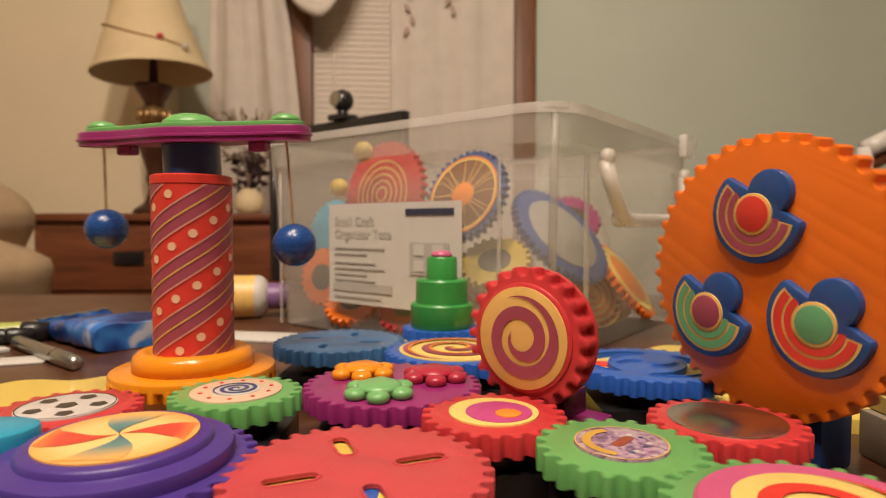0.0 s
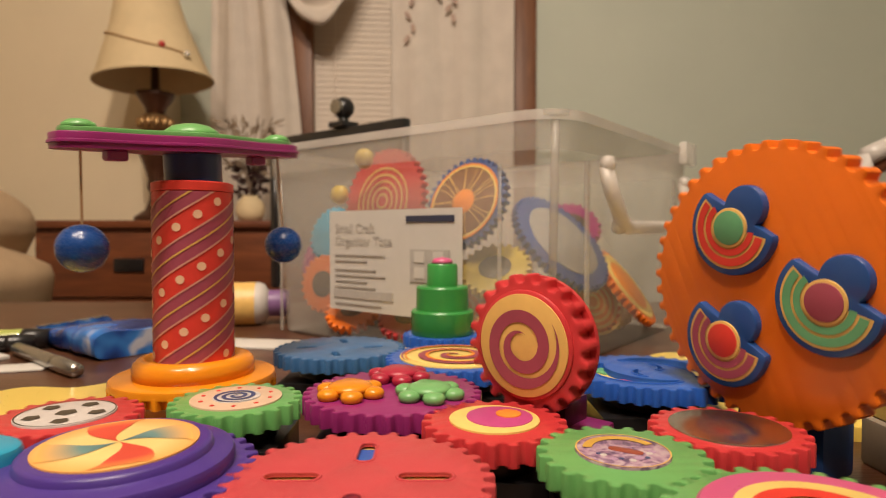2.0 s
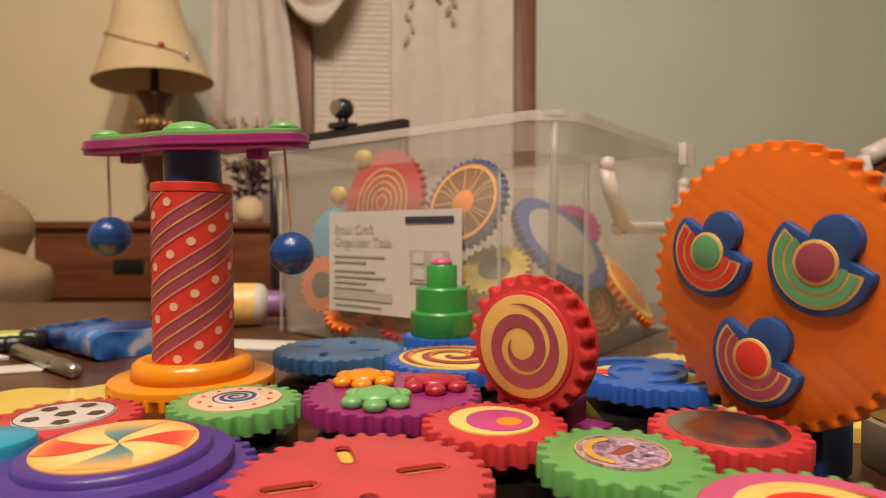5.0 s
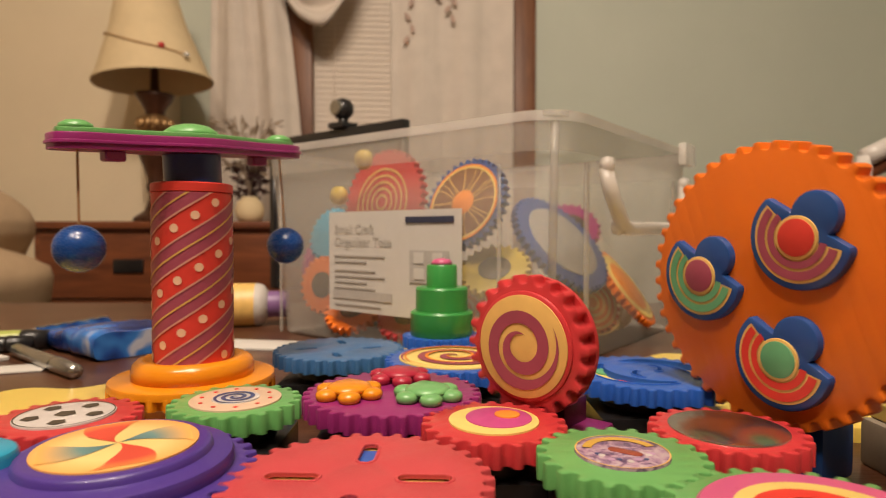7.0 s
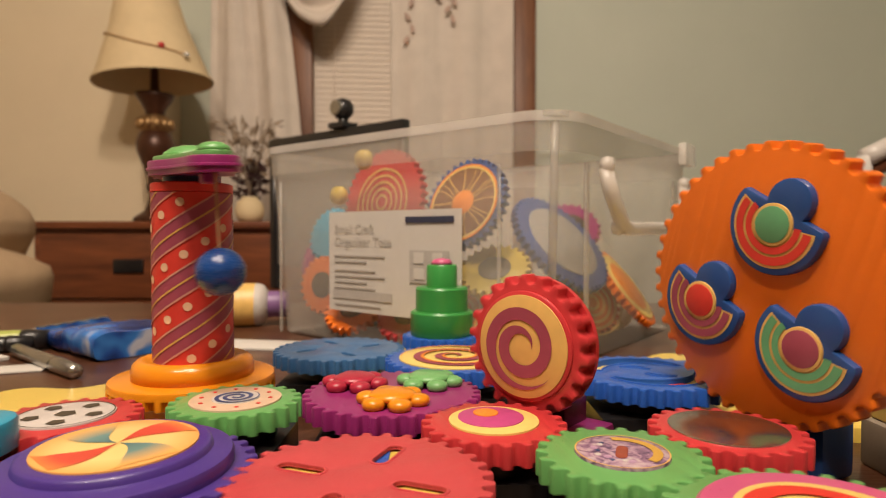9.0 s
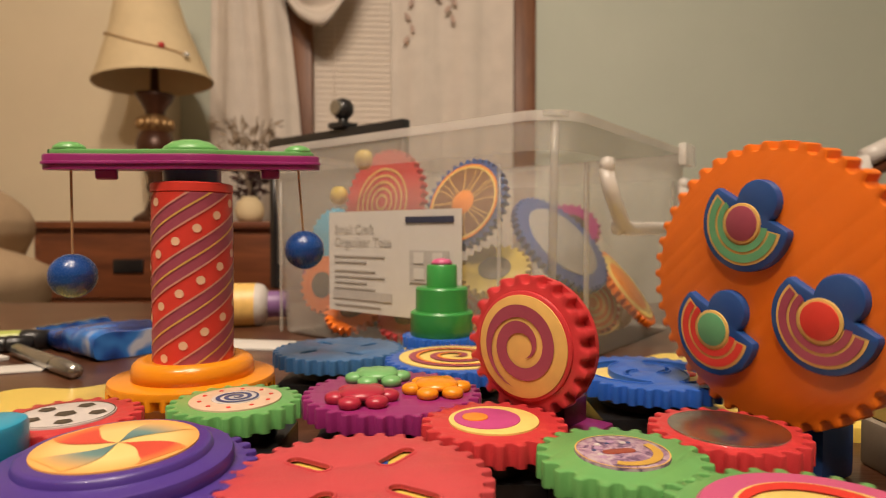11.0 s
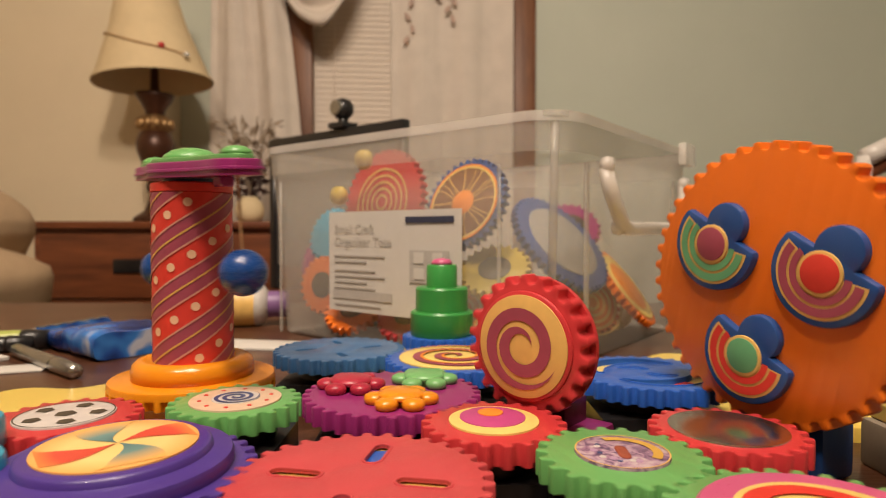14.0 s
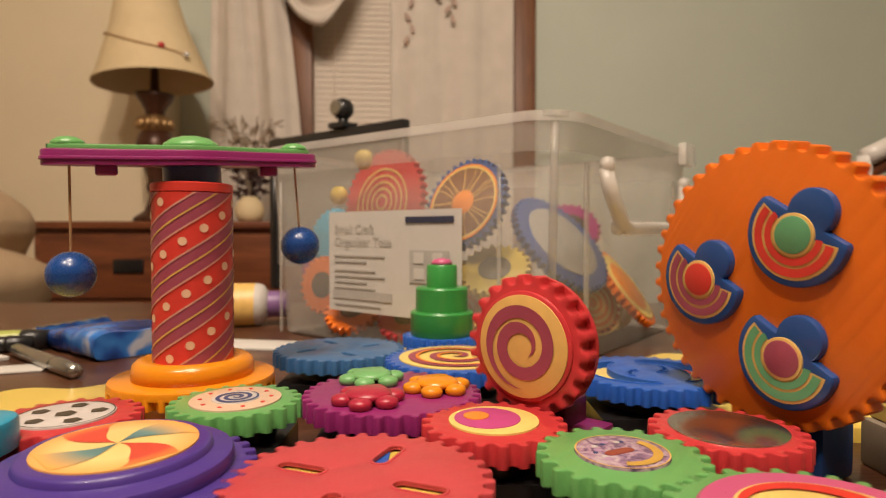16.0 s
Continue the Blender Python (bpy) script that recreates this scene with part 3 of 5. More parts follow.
def carousel_tower(t):
    part("gear_wheel", plate_bm(gear_loop(*MID), -0.0100, -0.0030, (), 0.0008), AMBER, t, "amber gear wheel")
    part("top_disc", plate_bm(circle(0.0468, 96), -0.0045, 0, (), 0.0016), AMBER, t)
    part("collar", lathe_bm([(0.0345, 0.0), (0.0345, 0.0050), (0.0335, 0.0085), (0.0310, 0.0105), (0.0270, 0.0110), (0.0235, 0.0098), (0.0, 0.0098)], 64), AMBER, t, smooth=True)
    r, z0, z1 = 0.0226, 0.0095, 0.1080
    body = part("tube", lathe_bm([(r, z0), (r, z1), (r - 0.0006, z1 + 0.0004), (r + 0.0004, z1 + 0.0006), (r + 0.0004, z1 + 0.0052), (r - 0.0010, z1 + 0.0060), (0.0, z1 + 0.0060)], 72), P_RED, t, "red printed tube", smooth=False)
    for p in body.data.polygons:
        p.use_smooth = abs(p.normal.z) < 0.3

    # slanting stripes wound round the tube
    def stripe(name, u0, u1, material, lift):
        verts, faces, n = [], [], 60
        for k in range(n):
            f = k / (n - 1)
            z = z0 + (z1 - z0) * f
            for i in range(9):
                a = radians(u0 + (u1 - u0) * i / 8) + (z - z0) / 0.0226 / math.tan(radians(33))
                verts.append(((r + lift) * math.cos(a), (r + lift) * math.sin(a), z))
        for k in range(n - 1):
            for j in range(8):
                faces.append((9 * k + j, 9 * k + j + 1, 9 * k + j + 10, 9 * k + j + 9))
        put(name, mesh_of(name, verts, faces, True), material, body)

    for k in range(3):
        c = 120 * k
        stripe("stripe_print", c, c + 62, P_MAROON, 0.00025)
        for u, ink in ((0, P_STRIPE), (31, P_GILT), (62, P_STRIPE)):
            stripe("line_print", c + u - 2.5, c + u + 2.5, ink, 0.0005)
        for i in range(14):
            z = z0 + 0.004 + i * 0.0074
            if z > z1 - 0.003:
                break
            a = radians(c + 91) + (z - z0) / 0.0226 / math.tan(radians(33))
            n = Vector((math.cos(a), math.sin(a), 0))
            m = Matrix.Translation(n * (r + 0.0001) + Vector((0, 0, z))) @ n.to_track_quat("Z", "Y").to_matrix().to_4x4()
            put("dot_print", DOT, P_DOT, body, m)


DOT = mesh_of("dot", [(0.0025 * math.cos(2 * math.pi * k / 14), 0.0025 * math.sin(2 * math.pi * k / 14), 0.00026) for k in range(14)], [tuple(range(14))])
carousel_tower(TOWER)

ARM = part("shaft", lathe_bm([(0.0163, -0.060), (0.0163, -0.0005), (0.0, -0.0005)], 48), NAVY, TOWER, "navy blue lifting shaft", smooth=False)


def carousel_arm(shaft):
    def outline(grow):
        pts = []
        for k in range(96):
            a = 2 * math.pi * k / 96
            c, s = math.cos(a), math.sin(a)
            x = 0.0755 * (abs(c) ** 0.75) * (1 if c > 0 else -1)
            waist = 0.0145 + 0.0095 * math.exp(-(x / 0.026) ** 2) + 0.002 * math.exp(-((abs(x) - 0.066) / 0.012) ** 2)
            y = waist * (abs(s) ** 0.5) * (1 if s > 0 else -1)
            pts.append((x * (1 + grow / 0.0755), y + grow * (1 if s > 0 else -1)))
        return pts

    part("crossbar", plate_bm(outline(0), 0.0, 0.0085, (), 0.0012), MAGENTA, shaft, "magenta crossbar")
    part("crossbar_rim", plate_bm(outline(0.0008), 0.0030, 0.0046, (), 0.0006), MAGENTA, shaft)
    part("cover", plate_bm(outline(-0.003), 0.0085, 0.0112, (), 0.0010), GREEN, shaft, "light green cover")
    part("dome", lathe_bm([(0.0165, 0.0105), (0.0150, 0.0135), (0.0105, 0.0165), (0.005, 0.0178), (0.0, 0.0181)], 40), GREEN, shaft, smooth=True)
    for s in (1, -1):
        part("end_dome", lathe_bm([(0.0088, 0.0105), (0.0078, 0.0132), (0.0045, 0.0152), (0.0, 0.0158)], 28), GREEN, shaft, m=pose(s * 0.0625, 0, 0), smooth=True)
        part("peg", box_bm(0.011, 0.008, 0.006, 0.001, 1, (s * 0.045, 0, -0.0055)), MAGENTA, shaft)


carousel_arm(ARM)


def hanging_ball(drop):
    b = part("cord", tube_bm([(0, 0, 0), (0, 0, -drop / 2), (0, 0, -drop + 0.011)], 0.0007, 8), STRING, ARM, "thin brown cord")
    part("ball", lathe_bm([(0.0, -0.0125)] + [(0.0126 * math.cos(radians(e)), 0.0126 * math.sin(radians(e))) for e in range(-80, -3, 8)]
                          + [(0.01245, -0.0002), (0.01245, 0.0002)] + [(0.0126 * math.cos(radians(e)), 0.0126 * math.sin(radians(e))) for e in range(4, 84, 8)] + [(0.0, 0.0125)], 40),
         BEAD, b, "glossy blue ball", pose(0, 0, -drop), smooth=True)
    return b


BALLS = [hanging_ball(0.0515), hanging_ball(0.0600)]

# ---------------------------------------------------------------- standing wheels
WHEEL_YAW = -64.7
# faces look along -y of their own space, to the camera's side
FERRIS = thing("ferris_wheel", pose(0.1486, 0.2852, 0.0904, 1.8, 0, WHEEL_YAW), "large orange toy gear wheel standing upright with three blue cups", "toy wheel")
DISC = part("gear_wheel", plate_bm(gear_loop(*BIG), -0.0045, 0.0055, (), 0.0012), ORANGE, FERRIS, "orange gear wheel")


def wheel_cup(mats):
    p = part("cup", cup_plate(), NAVYBLUE, FERRIS, "blue cup with a striped half-round sticker")
    disc_mat, stripe_mat = mats
    c = (0.0, 0.0)
    put("sticker", strip([c] * 40, arc_points(0.0205, 164, 376), 0.0048), P_TAN, p)
    for r0, r1, over in ((0.0152, 0.0191, 14), (0.0107, 0.0139, 20)):
        ring_print(r0, r1, 0.0052, stripe_mat, p, a0=180 - over, a1=360 + over, name="stripe_print")
    disc("rim_print", 0.0099, 0.0050, P_TAN, p)
    disc("disc_print", 0.0085, 0.0054, disc_mat, p)
    return p


def cup_plate():
    pts = arc_points(0.0238, 163, 377, 36)
    pts += [(0.0215, 0.0082)]
    pts += [(x + 0.0012, y + 0.0122) for x, y in arc_points(0.0109, -22, 202, 26)]
    pts += [(-0.0215, 0.0082)]
    return plate_bm(pts, -0.0022, 0.0045, (), 0.0014)


NAVYBLUE = plastic("royal_blue_plastic", (0.018, 0.070, 0.25), 0.25)
CUPS = [wheel_cup((P_RED, P_MAROON)), wheel_cup((P_MAROON, P_GREEN)), wheel_cup((P_GREEN, P_RED))]
stand = part("wheel_stand", box_bm(0.046, 0.024, 0.034, 0.003, 2), NAVYBLUE, None, "navy blue plastic stand behind the wheel", pose(0.1745, 0.2972, 0, 0, 0, WHEEL_YAW))
tagged(stand, "navy blue plastic block carrying the orange wheel", "toy base")
part("axle", tube_bm([(0, 0, 0.030), (0, 0, 0.0890)], 0.007, 14), NAVY, stand)

SWIRL_YAW = -41.0
SWIRL = thing("swirl_wheel", pose(0.0421, 0.2960, 0.0604, 0, 0, SWIRL_YAW), "red toy gear standing upright with a spiral sticker", "toy wheel")
SPIN = part("gear_wheel", plate_bm(gear_loop(22, 0.0350, 0.0046), -0.0055, 0.0035, (), 0.0014), RED, SWIRL, "red gear wheel")
part("backing", lathe_bm([(0.0, -0.0098), (0.0325, -0.0098), (0.0338, -0.0088), (0.0338, -0.0057), (0.0, -0.0055)], 64), RED, SPIN, "smooth red backing disc")
part("raised_disc", lathe_bm([(0.0272, 0.0030), (0.0270, 0.0046), (0.0262, 0.0052), (0.0, 0.0052)], 64), RED, SPIN)
sw = disc("sticker", 0.0252, 0.0054, P_TAN, SPIN, n=64)
spiral_print(0.0210, 1.9, 0.0062, 0.0064, P_MAROON, sw, r_in=0.006, hand=1)
post = part("wheel_stand", box_bm(0.024, 0.024, 0.030, 0.002, 2), PLUM, None, "", pose(0.060, 0.316, 0, 0, 0, SWIRL_YAW))
part("foot", box_bm(0.044, 0.034, 0.017, 0.002, 2, (0.004, -0.002, 0)), MAGENTA, post)
tagged(post, "dark magenta plastic post carrying the spiral wheel", "toy base")

# ---------------------------------------------------------------- storage tote
TOTE_TURN = -38.0
TOTE_H = 0.2115


def storage_tote():
    lx, ly = 0.375, 0.332
    o = Matrix.Translation((0.089, 0.462, 0.0)) @ pose(0, 0, 0, 0, 0, TOTE_TURN) @ Matrix.Translation((-lx / 2, ly / 2, 0))
    t = thing("storage_tote", o, "clear plastic storage tote full of toy gears", "storage box")
    bm = bmesh.new()
    levels = [(-0.030, 0.0), (-0.022, 0.004), (-0.006, 0.150), (-0.004, 0.175), (0.0, 0.178), (0.0, 0.205), (0.006, 0.207), (0.006, TOTE_H)]
    rings = []
    for grow, z in levels:
        rings.append([bm.verts.new((x, y, z)) for x, y in rounded_rect(lx + grow, ly + grow, 0.024, 8)])
    for a, b in zip(rings, rings[1:]):
        for k in range(len(a)):
            bm.faces.new((a[k], a[(k + 1) % len(a)], b[(k + 1) % len(a)], b[k]))
    bm.faces.new(list(reversed(rings[0])))
    part("body", bm, TOTE, t, smooth=False)
    bm = bmesh.new()
    a = [bm.verts.new((x, y, TOTE_H)) for x, y in rounded_rect(lx + 0.014, ly + 0.014, 0.040, 8)]
    b = [bm.verts.new((x, y, TOTE_H)) for x, y in rounded_rect(lx + 0.000, ly + 0.000, 0.034, 8)]
    c = [bm.verts.new((x, y, TOTE_H - 0.008)) for x, y in rounded_rect(lx + 0.014, ly + 0.014, 0.040, 8)]
    for k in range(len(a)):
        j = (k + 1) % len(a)
        bm.faces.new((a[k], a[j], b[j], b[k]))
        bm.faces.new((c[k], c[j], a[j], a[k]))
    part("rim", bm, TOTE_RIM, t, "milky plastic rim")
    bm = bmesh.new()
    a = [bm.verts.new((x, y, TOTE_H - 0.008)) for x, y in rounded_rect(lx + 0.012, ly + 0.012, 0.040, 8)]
    b = [bm.verts.new((x, y, TOTE_H - 0.031)) for x, y in rounded_rect(lx + 0.008, ly + 0.008, 0.038, 8)]
    for k in range(len(a)):
        bm.faces.new((b[k], b[(k + 1) % len(a)], a[(k + 1) % len(a)], a[k]))
    part("rim_skirt", bm, TOTE, t, "cloudy band below the rim")
    for x in (-lx / 2 + 0.030, lx / 2 - 0.055):
        part("rib", box_bm(0.004, 0.003, 0.168, 0.001, 1, (x, -ly / 2 + 0.001, 0.005)), TOTE, t)
    for y in (-ly / 2 + 0.052, ly / 2 - 0.05):
        part("rib", box_bm(0.003, 0.007, 0.170, 0.001, 1, (lx / 2 - 0.001, y, 0.005)), TOTE, t)
    # tube added to draw the bright highlight line down the near corner
    part("corner_highlight", tube_bm([(lx / 2 - 0.0150, -ly / 2 + 0.0150, 0.004), (lx / 2 - 0.0085, -ly / 2 + 0.0085, 0.16), (lx / 2 - 0.0075, -ly / 2 + 0.0075, 0.204)], 0.0036, 10), TOTE, t, smooth=True)
    part("handle", tube_bm([(lx / 2 + 0.006, -0.092, 0.172), (lx / 2 + 0.010, -0.088, 0.150), (lx / 2 + 0.012, -0.068, 0.124), (lx / 2 + 0.012, -0.055, 0.120), (lx / 2 + 0.012, 0.105, 0.120),
                            (lx / 2 + 0.010, 0.122, 0.145), (lx / 2 + 0.006, 0.126, 0.170)], 0.0068, 12), HANDLE, t, "white plastic handle", smooth=True)
    for hy, hz in ((-0.092, 0.174), (0.126, 0.172), (-0.066, 0.121)):
        part("pivot", lathe_bm([(0.0, -0.0065), (0.0060, -0.005), (0.0078, 0.0), (0.0060, 0.005), (0.0, 0.0065)], 18), HANDLE, t, m=pose(lx / 2 + 0.008, hy, hz, 0, 90, 0), smooth=True)
    part("latch", box_bm(0.010, 0.040, 0.026, 0.004, 2, (lx / 2 + 0.010, ly / 2 - 0.035, TOTE_H - 0.020)), TOTE_RIM, t, "white plastic latch")
    lab = part("label", box_bm(0.170, 0.0006, 0.100, 0.0), PAPER, t, "white printed product label", pose(0.0110, -ly / 2 - 0.0010, 0.037, 0, 0, 0))
    return t, lab


TOTE_OB, LABEL = storage_tote()

# ---------------------------------------------------------------- background


def sideboard():
    s = thing("sideboard", pose(-0.727, 2.22, -0.75), "dark brown wooden sideboard with drawers and black pulls", "sideboard")
    part("body", box_bm(1.30, 0.40, 0.88, 0.006, 2), DARKWOOD, s)
    part("top", box_bm(1.36, 0.44, 0.025, 0.006, 2, (0, -0.01, 0.88)), DARKWOOD, s)
    for x in (-0.32, 0.32):
        for z, h in ((0.648, 0.215), (0.38, 0.24), (0.10, 0.25)):
            d = part("drawer", box_bm(0.60, 0.02, h, 0.005, 2, (x, -0.208, z)), DARKWOOD, s)
            part("pull", box_bm(0.10, 0.014, 0.045, 0.004, 2, (x, -0.224, z + h / 2 - 0.022)), BLACK, d, "black drawer pull")


sideboard()


def table_lamp():
    l = thing("table_lamp", pose(-1.035, 2.17, 0.155), "bronze table lamp with a cream cloth shade", "lamp")
    part("base", lathe_bm([(0.0, 0.0), (0.074, 0.0), (0.076, 0.014), (0.060, 0.026), (0.040, 0.040), (0.026, 0.075), (0.024, 0.10)], 40), BRONZE, l, smooth=True)
    part("body", lathe_bm([(0.022, 0.095), (0.032, 0.125), (0.028, 0.150), (0.040, 0.195), (0.062, 0.255), (0.064, 0.285), (0.052, 0.318), (0.040, 0.330)], 40), BRONZE, l, smooth=True)
    part("gold_band", lathe_bm([(0.042, 0.322), (0.052, 0.328), (0.050, 0.372), (0.040, 0.380)], 40), GOLD, l, "gilded band", smooth=True)
    for k in range(12):
        a = 2 * math.pi * k / 12
        part("gilt_boss", lathe_bm([(0.0, -0.021), (0.010, -0.016), (0.0135, 0.0), (0.010, 0.016), (0.0, 0.021)], 12), GOLD, l,
             m=pose(0.053 * math.cos(a), 0.053 * math.sin(a), 0.350), smooth=True)
    part("neck", lathe_bm([(0.030, 0.378), (0.034, 0.400), (0.060, 0.442), (0.066, 0.458), (0.040, 0.464), (0.016, 0.472), (0.012, 0.56)], 32), BRONZE, l, smooth=True)
    prof = [(0.200, 0.505), (0.190, 0.522), (0.156, 0.62), (0.128, 0.70), (0.104, 0.80), (0.088, 0.90)]
    shade = part("shade", lathe_bm(prof + [(r - 0.004, z) for r, z in prof[::-1]], 56, closed=False), SHADE, l, "cream cloth shade, slightly crooked", m=pose(0, 0, -0.006, 0, -4.5, 0) @ Matrix.Translation((0.038, 0, 0)), smooth=True)

    def on_shade(angle, z, out):
        r = float(np.interp(z, [p[1] for p in prof], [p[0] for p in prof])) + out
        return (r * math.cos(radians(angle)), r * math.sin(radians(angle)), z)

    part("trim_band", lathe_bm([(0.2005, 0.503), (0.2020, 0.507), (0.1930, 0.522)], 56, closed=False), SHADE, shade)
    part("braid", tube_bm([on_shade(a, 0.672 - 0.00085 * (a - 200) + 0.006 * math.sin((a - 200) / 18), 0.005) for a in range(200, 330, 4)], 0.0026, 6), STRING, shade, "thin brown braid")
    part("red_bead", lathe_bm([(0.0, -0.011), (0.009, -0.006), (0.011, 0.0), (0.009, 0.006), (0.0, 0.011)], 14), RED, shade, m=Matrix.Translation(on_shade(305, 0.588, 0.010)), smooth=True)
    part("glass_drop", lathe_bm([(0.0, -0.012), (0.009, -0.007), (0.012, 0.0), (0.009, 0.007), (0.0, 0.012)], 14), CRYSTAL, shade, "clear glass drop", m=Matrix.Translation(on_shade(328, 0.562, 0.018)), smooth=True)


table_lamp()


def window():
    w = thing("window_1", pose((WX0 + WX1) / 2, WALL_Y, WZ0), "window with closed cream blinds and brown wooden casing", "window", kind="structure")
    wid, hei = WX1 - WX0, WZ1 - WZ0
    for x in (-wid / 2 - 0.05, wid / 2 + 0.045):
        part("casing", box_bm(0.098, 0.03, hei + 0.75, 0.004, 2, (x, -0.016, -0.70)), TRIM, w, "brown wooden casing")
    part("mullion", box_bm(0.105, 0.05, hei, 0.004, 2, (-0.410, -0.010, 0)), TRIM, w)
    part("sill", box_bm(wid + 0.25, 0.08, 0.03, 0.004, 2, (0, -0.04, -0.03)), TRIM, w)
    part("pane", box_bm(wid, 0.006, hei, 0.0, 1, (0, 0.10, 0)), BLACK, w, "dark night window pane")
    slat = mesh_of("slat", [(-0.33, -0.003, -0.0140), (0.33, -0.003, -0.0140), (0.33, 0.0, 0.0), (-0.33, 0.0, 0.0), (0.33, 0.003, 0.0140), (-0.33, 0.003, 0.0140),
                            (-0.33, -0.002, -0.0150), (0.33, -0.002, -0.0150), (0.33, 0.001, -0.0010), (-0.33, 0.001, -0.0010), (0.33, 0.004, 0.0130), (-0.33, 0.004, 0.0130)],
                   [(0, 1, 2, 3), (3, 2, 4, 5), (9, 8, 7, 6), (11, 10, 8, 9), (0, 6, 7, 1), (4, 10, 11, 5)])
    for k in range(55):
        put("slat", slat, BLIND, w, pose(-0.07, 0.035, 0.02 + k * 0.0245, 0, 1.2, 0))
    for x in (-0.27, 0.15):
        part("ladder_cord", tube_bm([(x, 0.018, 0.0), (x, 0.018, hei)], 0.002, 6), BLIND, w)


window()


def curtain(name, x0, x1, y, z_of, folds, depth, label, tie=None):
    """A hanging cloth in soft folds; tie(f) narrows it round a gathering height."""
    n, rows = 90, 26
    verts, faces = [], []
    for j in range(rows):
        g = j / (rows - 1)
        z = z_of[0] + (z_of[1] - z_of[0]) * g
        for k in range(n):
            f = k / (n - 1)
            a, b = tie(g) if tie else (0.0, 1.0)
            x = x0 + (x1 - x0) * (a + (b - a) * f)
            d = depth * (math.sin(2 * math.pi * folds * f + 0.7 * math.sin(3 * g)) + 0.55 * noise.noise(Vector((f * folds * 2.3, g * 1.6, folds))) + 0.25 * noise.noise(Vector((f * folds * 7, g * 3, 9))))
            verts.append((x, y + d, z))
    for j in range(rows - 1):
        for k in range(n - 1):
            faces.append((j * n + k, j * n + k + 1, (j + 1) * n + k + 1, (j + 1) * n + k))
    ob = put(name, mesh_of(name, verts, faces, True), CURTAIN)
    mod = ob.modifiers.new("thickness", "SOLIDIFY")
    mod.thickness = 0.004
    return tagged(ob, label, "curtain", "curtains")


curtain("curtain", -0.965, -0.600, 2.50, (-0.60, 1.5), 2.1, 0.022, "sheer off-white curtain tied back beside the window",
        lambda g: (0.02 * math.sin(9 * g), float(np.interp(g, [0.0, 0.46, 0.58, 0.72, 0.80, 1.0], [0.86, 1.05, 1.0, 0.92, 0.85, 0.80]))))
straight = curtain("curtain", -0.215, 0.29, 2.50, (-0.60, 1.5), 2.6, 0.011, "sheer off-white curtain with pale pattern hanging straight")


for mx, mz, turn in ((-0.145, 1.10, 20), (-0.130, 1.055, -25), (-0.145, 1.00, 35), (-0.125, 0.95, 10), (-0.150, 0.905, -30), (0.030, 1.10, -15), (0.045, 1.06, 30),
                     (0.020, 1.03, -40), (0.040, 0.99, 10), (-0.02, 1.08, 50)):
    leaf = plate_bm([(0.009 * math.cos(2 * math.pi * k / 16), 0.019 * math.sin(2 * math.pi * k / 16)) for k in range(16)], 0, 0.002, (), 0.0005)
    part("embroidered_leaf", leaf, MOTIF, straight, m=pose(mx, 2.476, mz, 90, 0, 0) @ pose(0, 0, 0, 0, 0, turn))


def swag():
    """Cloth draped in hanging arcs over the top of the window."""
    n, rows = 40, 40
    verts, faces = [], []
    for j in range(rows):
        v = j / (rows - 1)
        for k in range(n):
            u = k / (n - 1)
            sag = (0.16 + 0.43 * v) * (1 - (2 * u - 1) ** 2) ** 0.8
            ripple = 0.022 * math.sin(9.5 * math.pi * v + 1.5 * math.sin(4 * u)) + 0.012 * noise.noise(Vector((u * 5, v * 6, 1)))
            verts.append((-0.765 + 0.535 * u + 0.05 * v * (0.5 - u), 2.43 + ripple - 0.05 * math.sin(math.pi * u), 1.52 - sag + 0.02 * noise.noise(Vector((u * 6, v * 3, 4)))))
    for j in range(rows - 1):
        for k in range(n - 1):
            faces.append((j * n + k, j * n + k + 1, (j + 1) * n + k + 1, (j + 1) * n + k))
    ob = put("curtain_swag", mesh_of("curtain_swag", verts, faces, True), CURTAIN)
    ob.modifiers.new("thickness", "SOLIDIFY").thickness = 0.004
    tagged(ob, "bunched swag of sheer off-white cloth over the window", "curtain", "curtains")


swag()


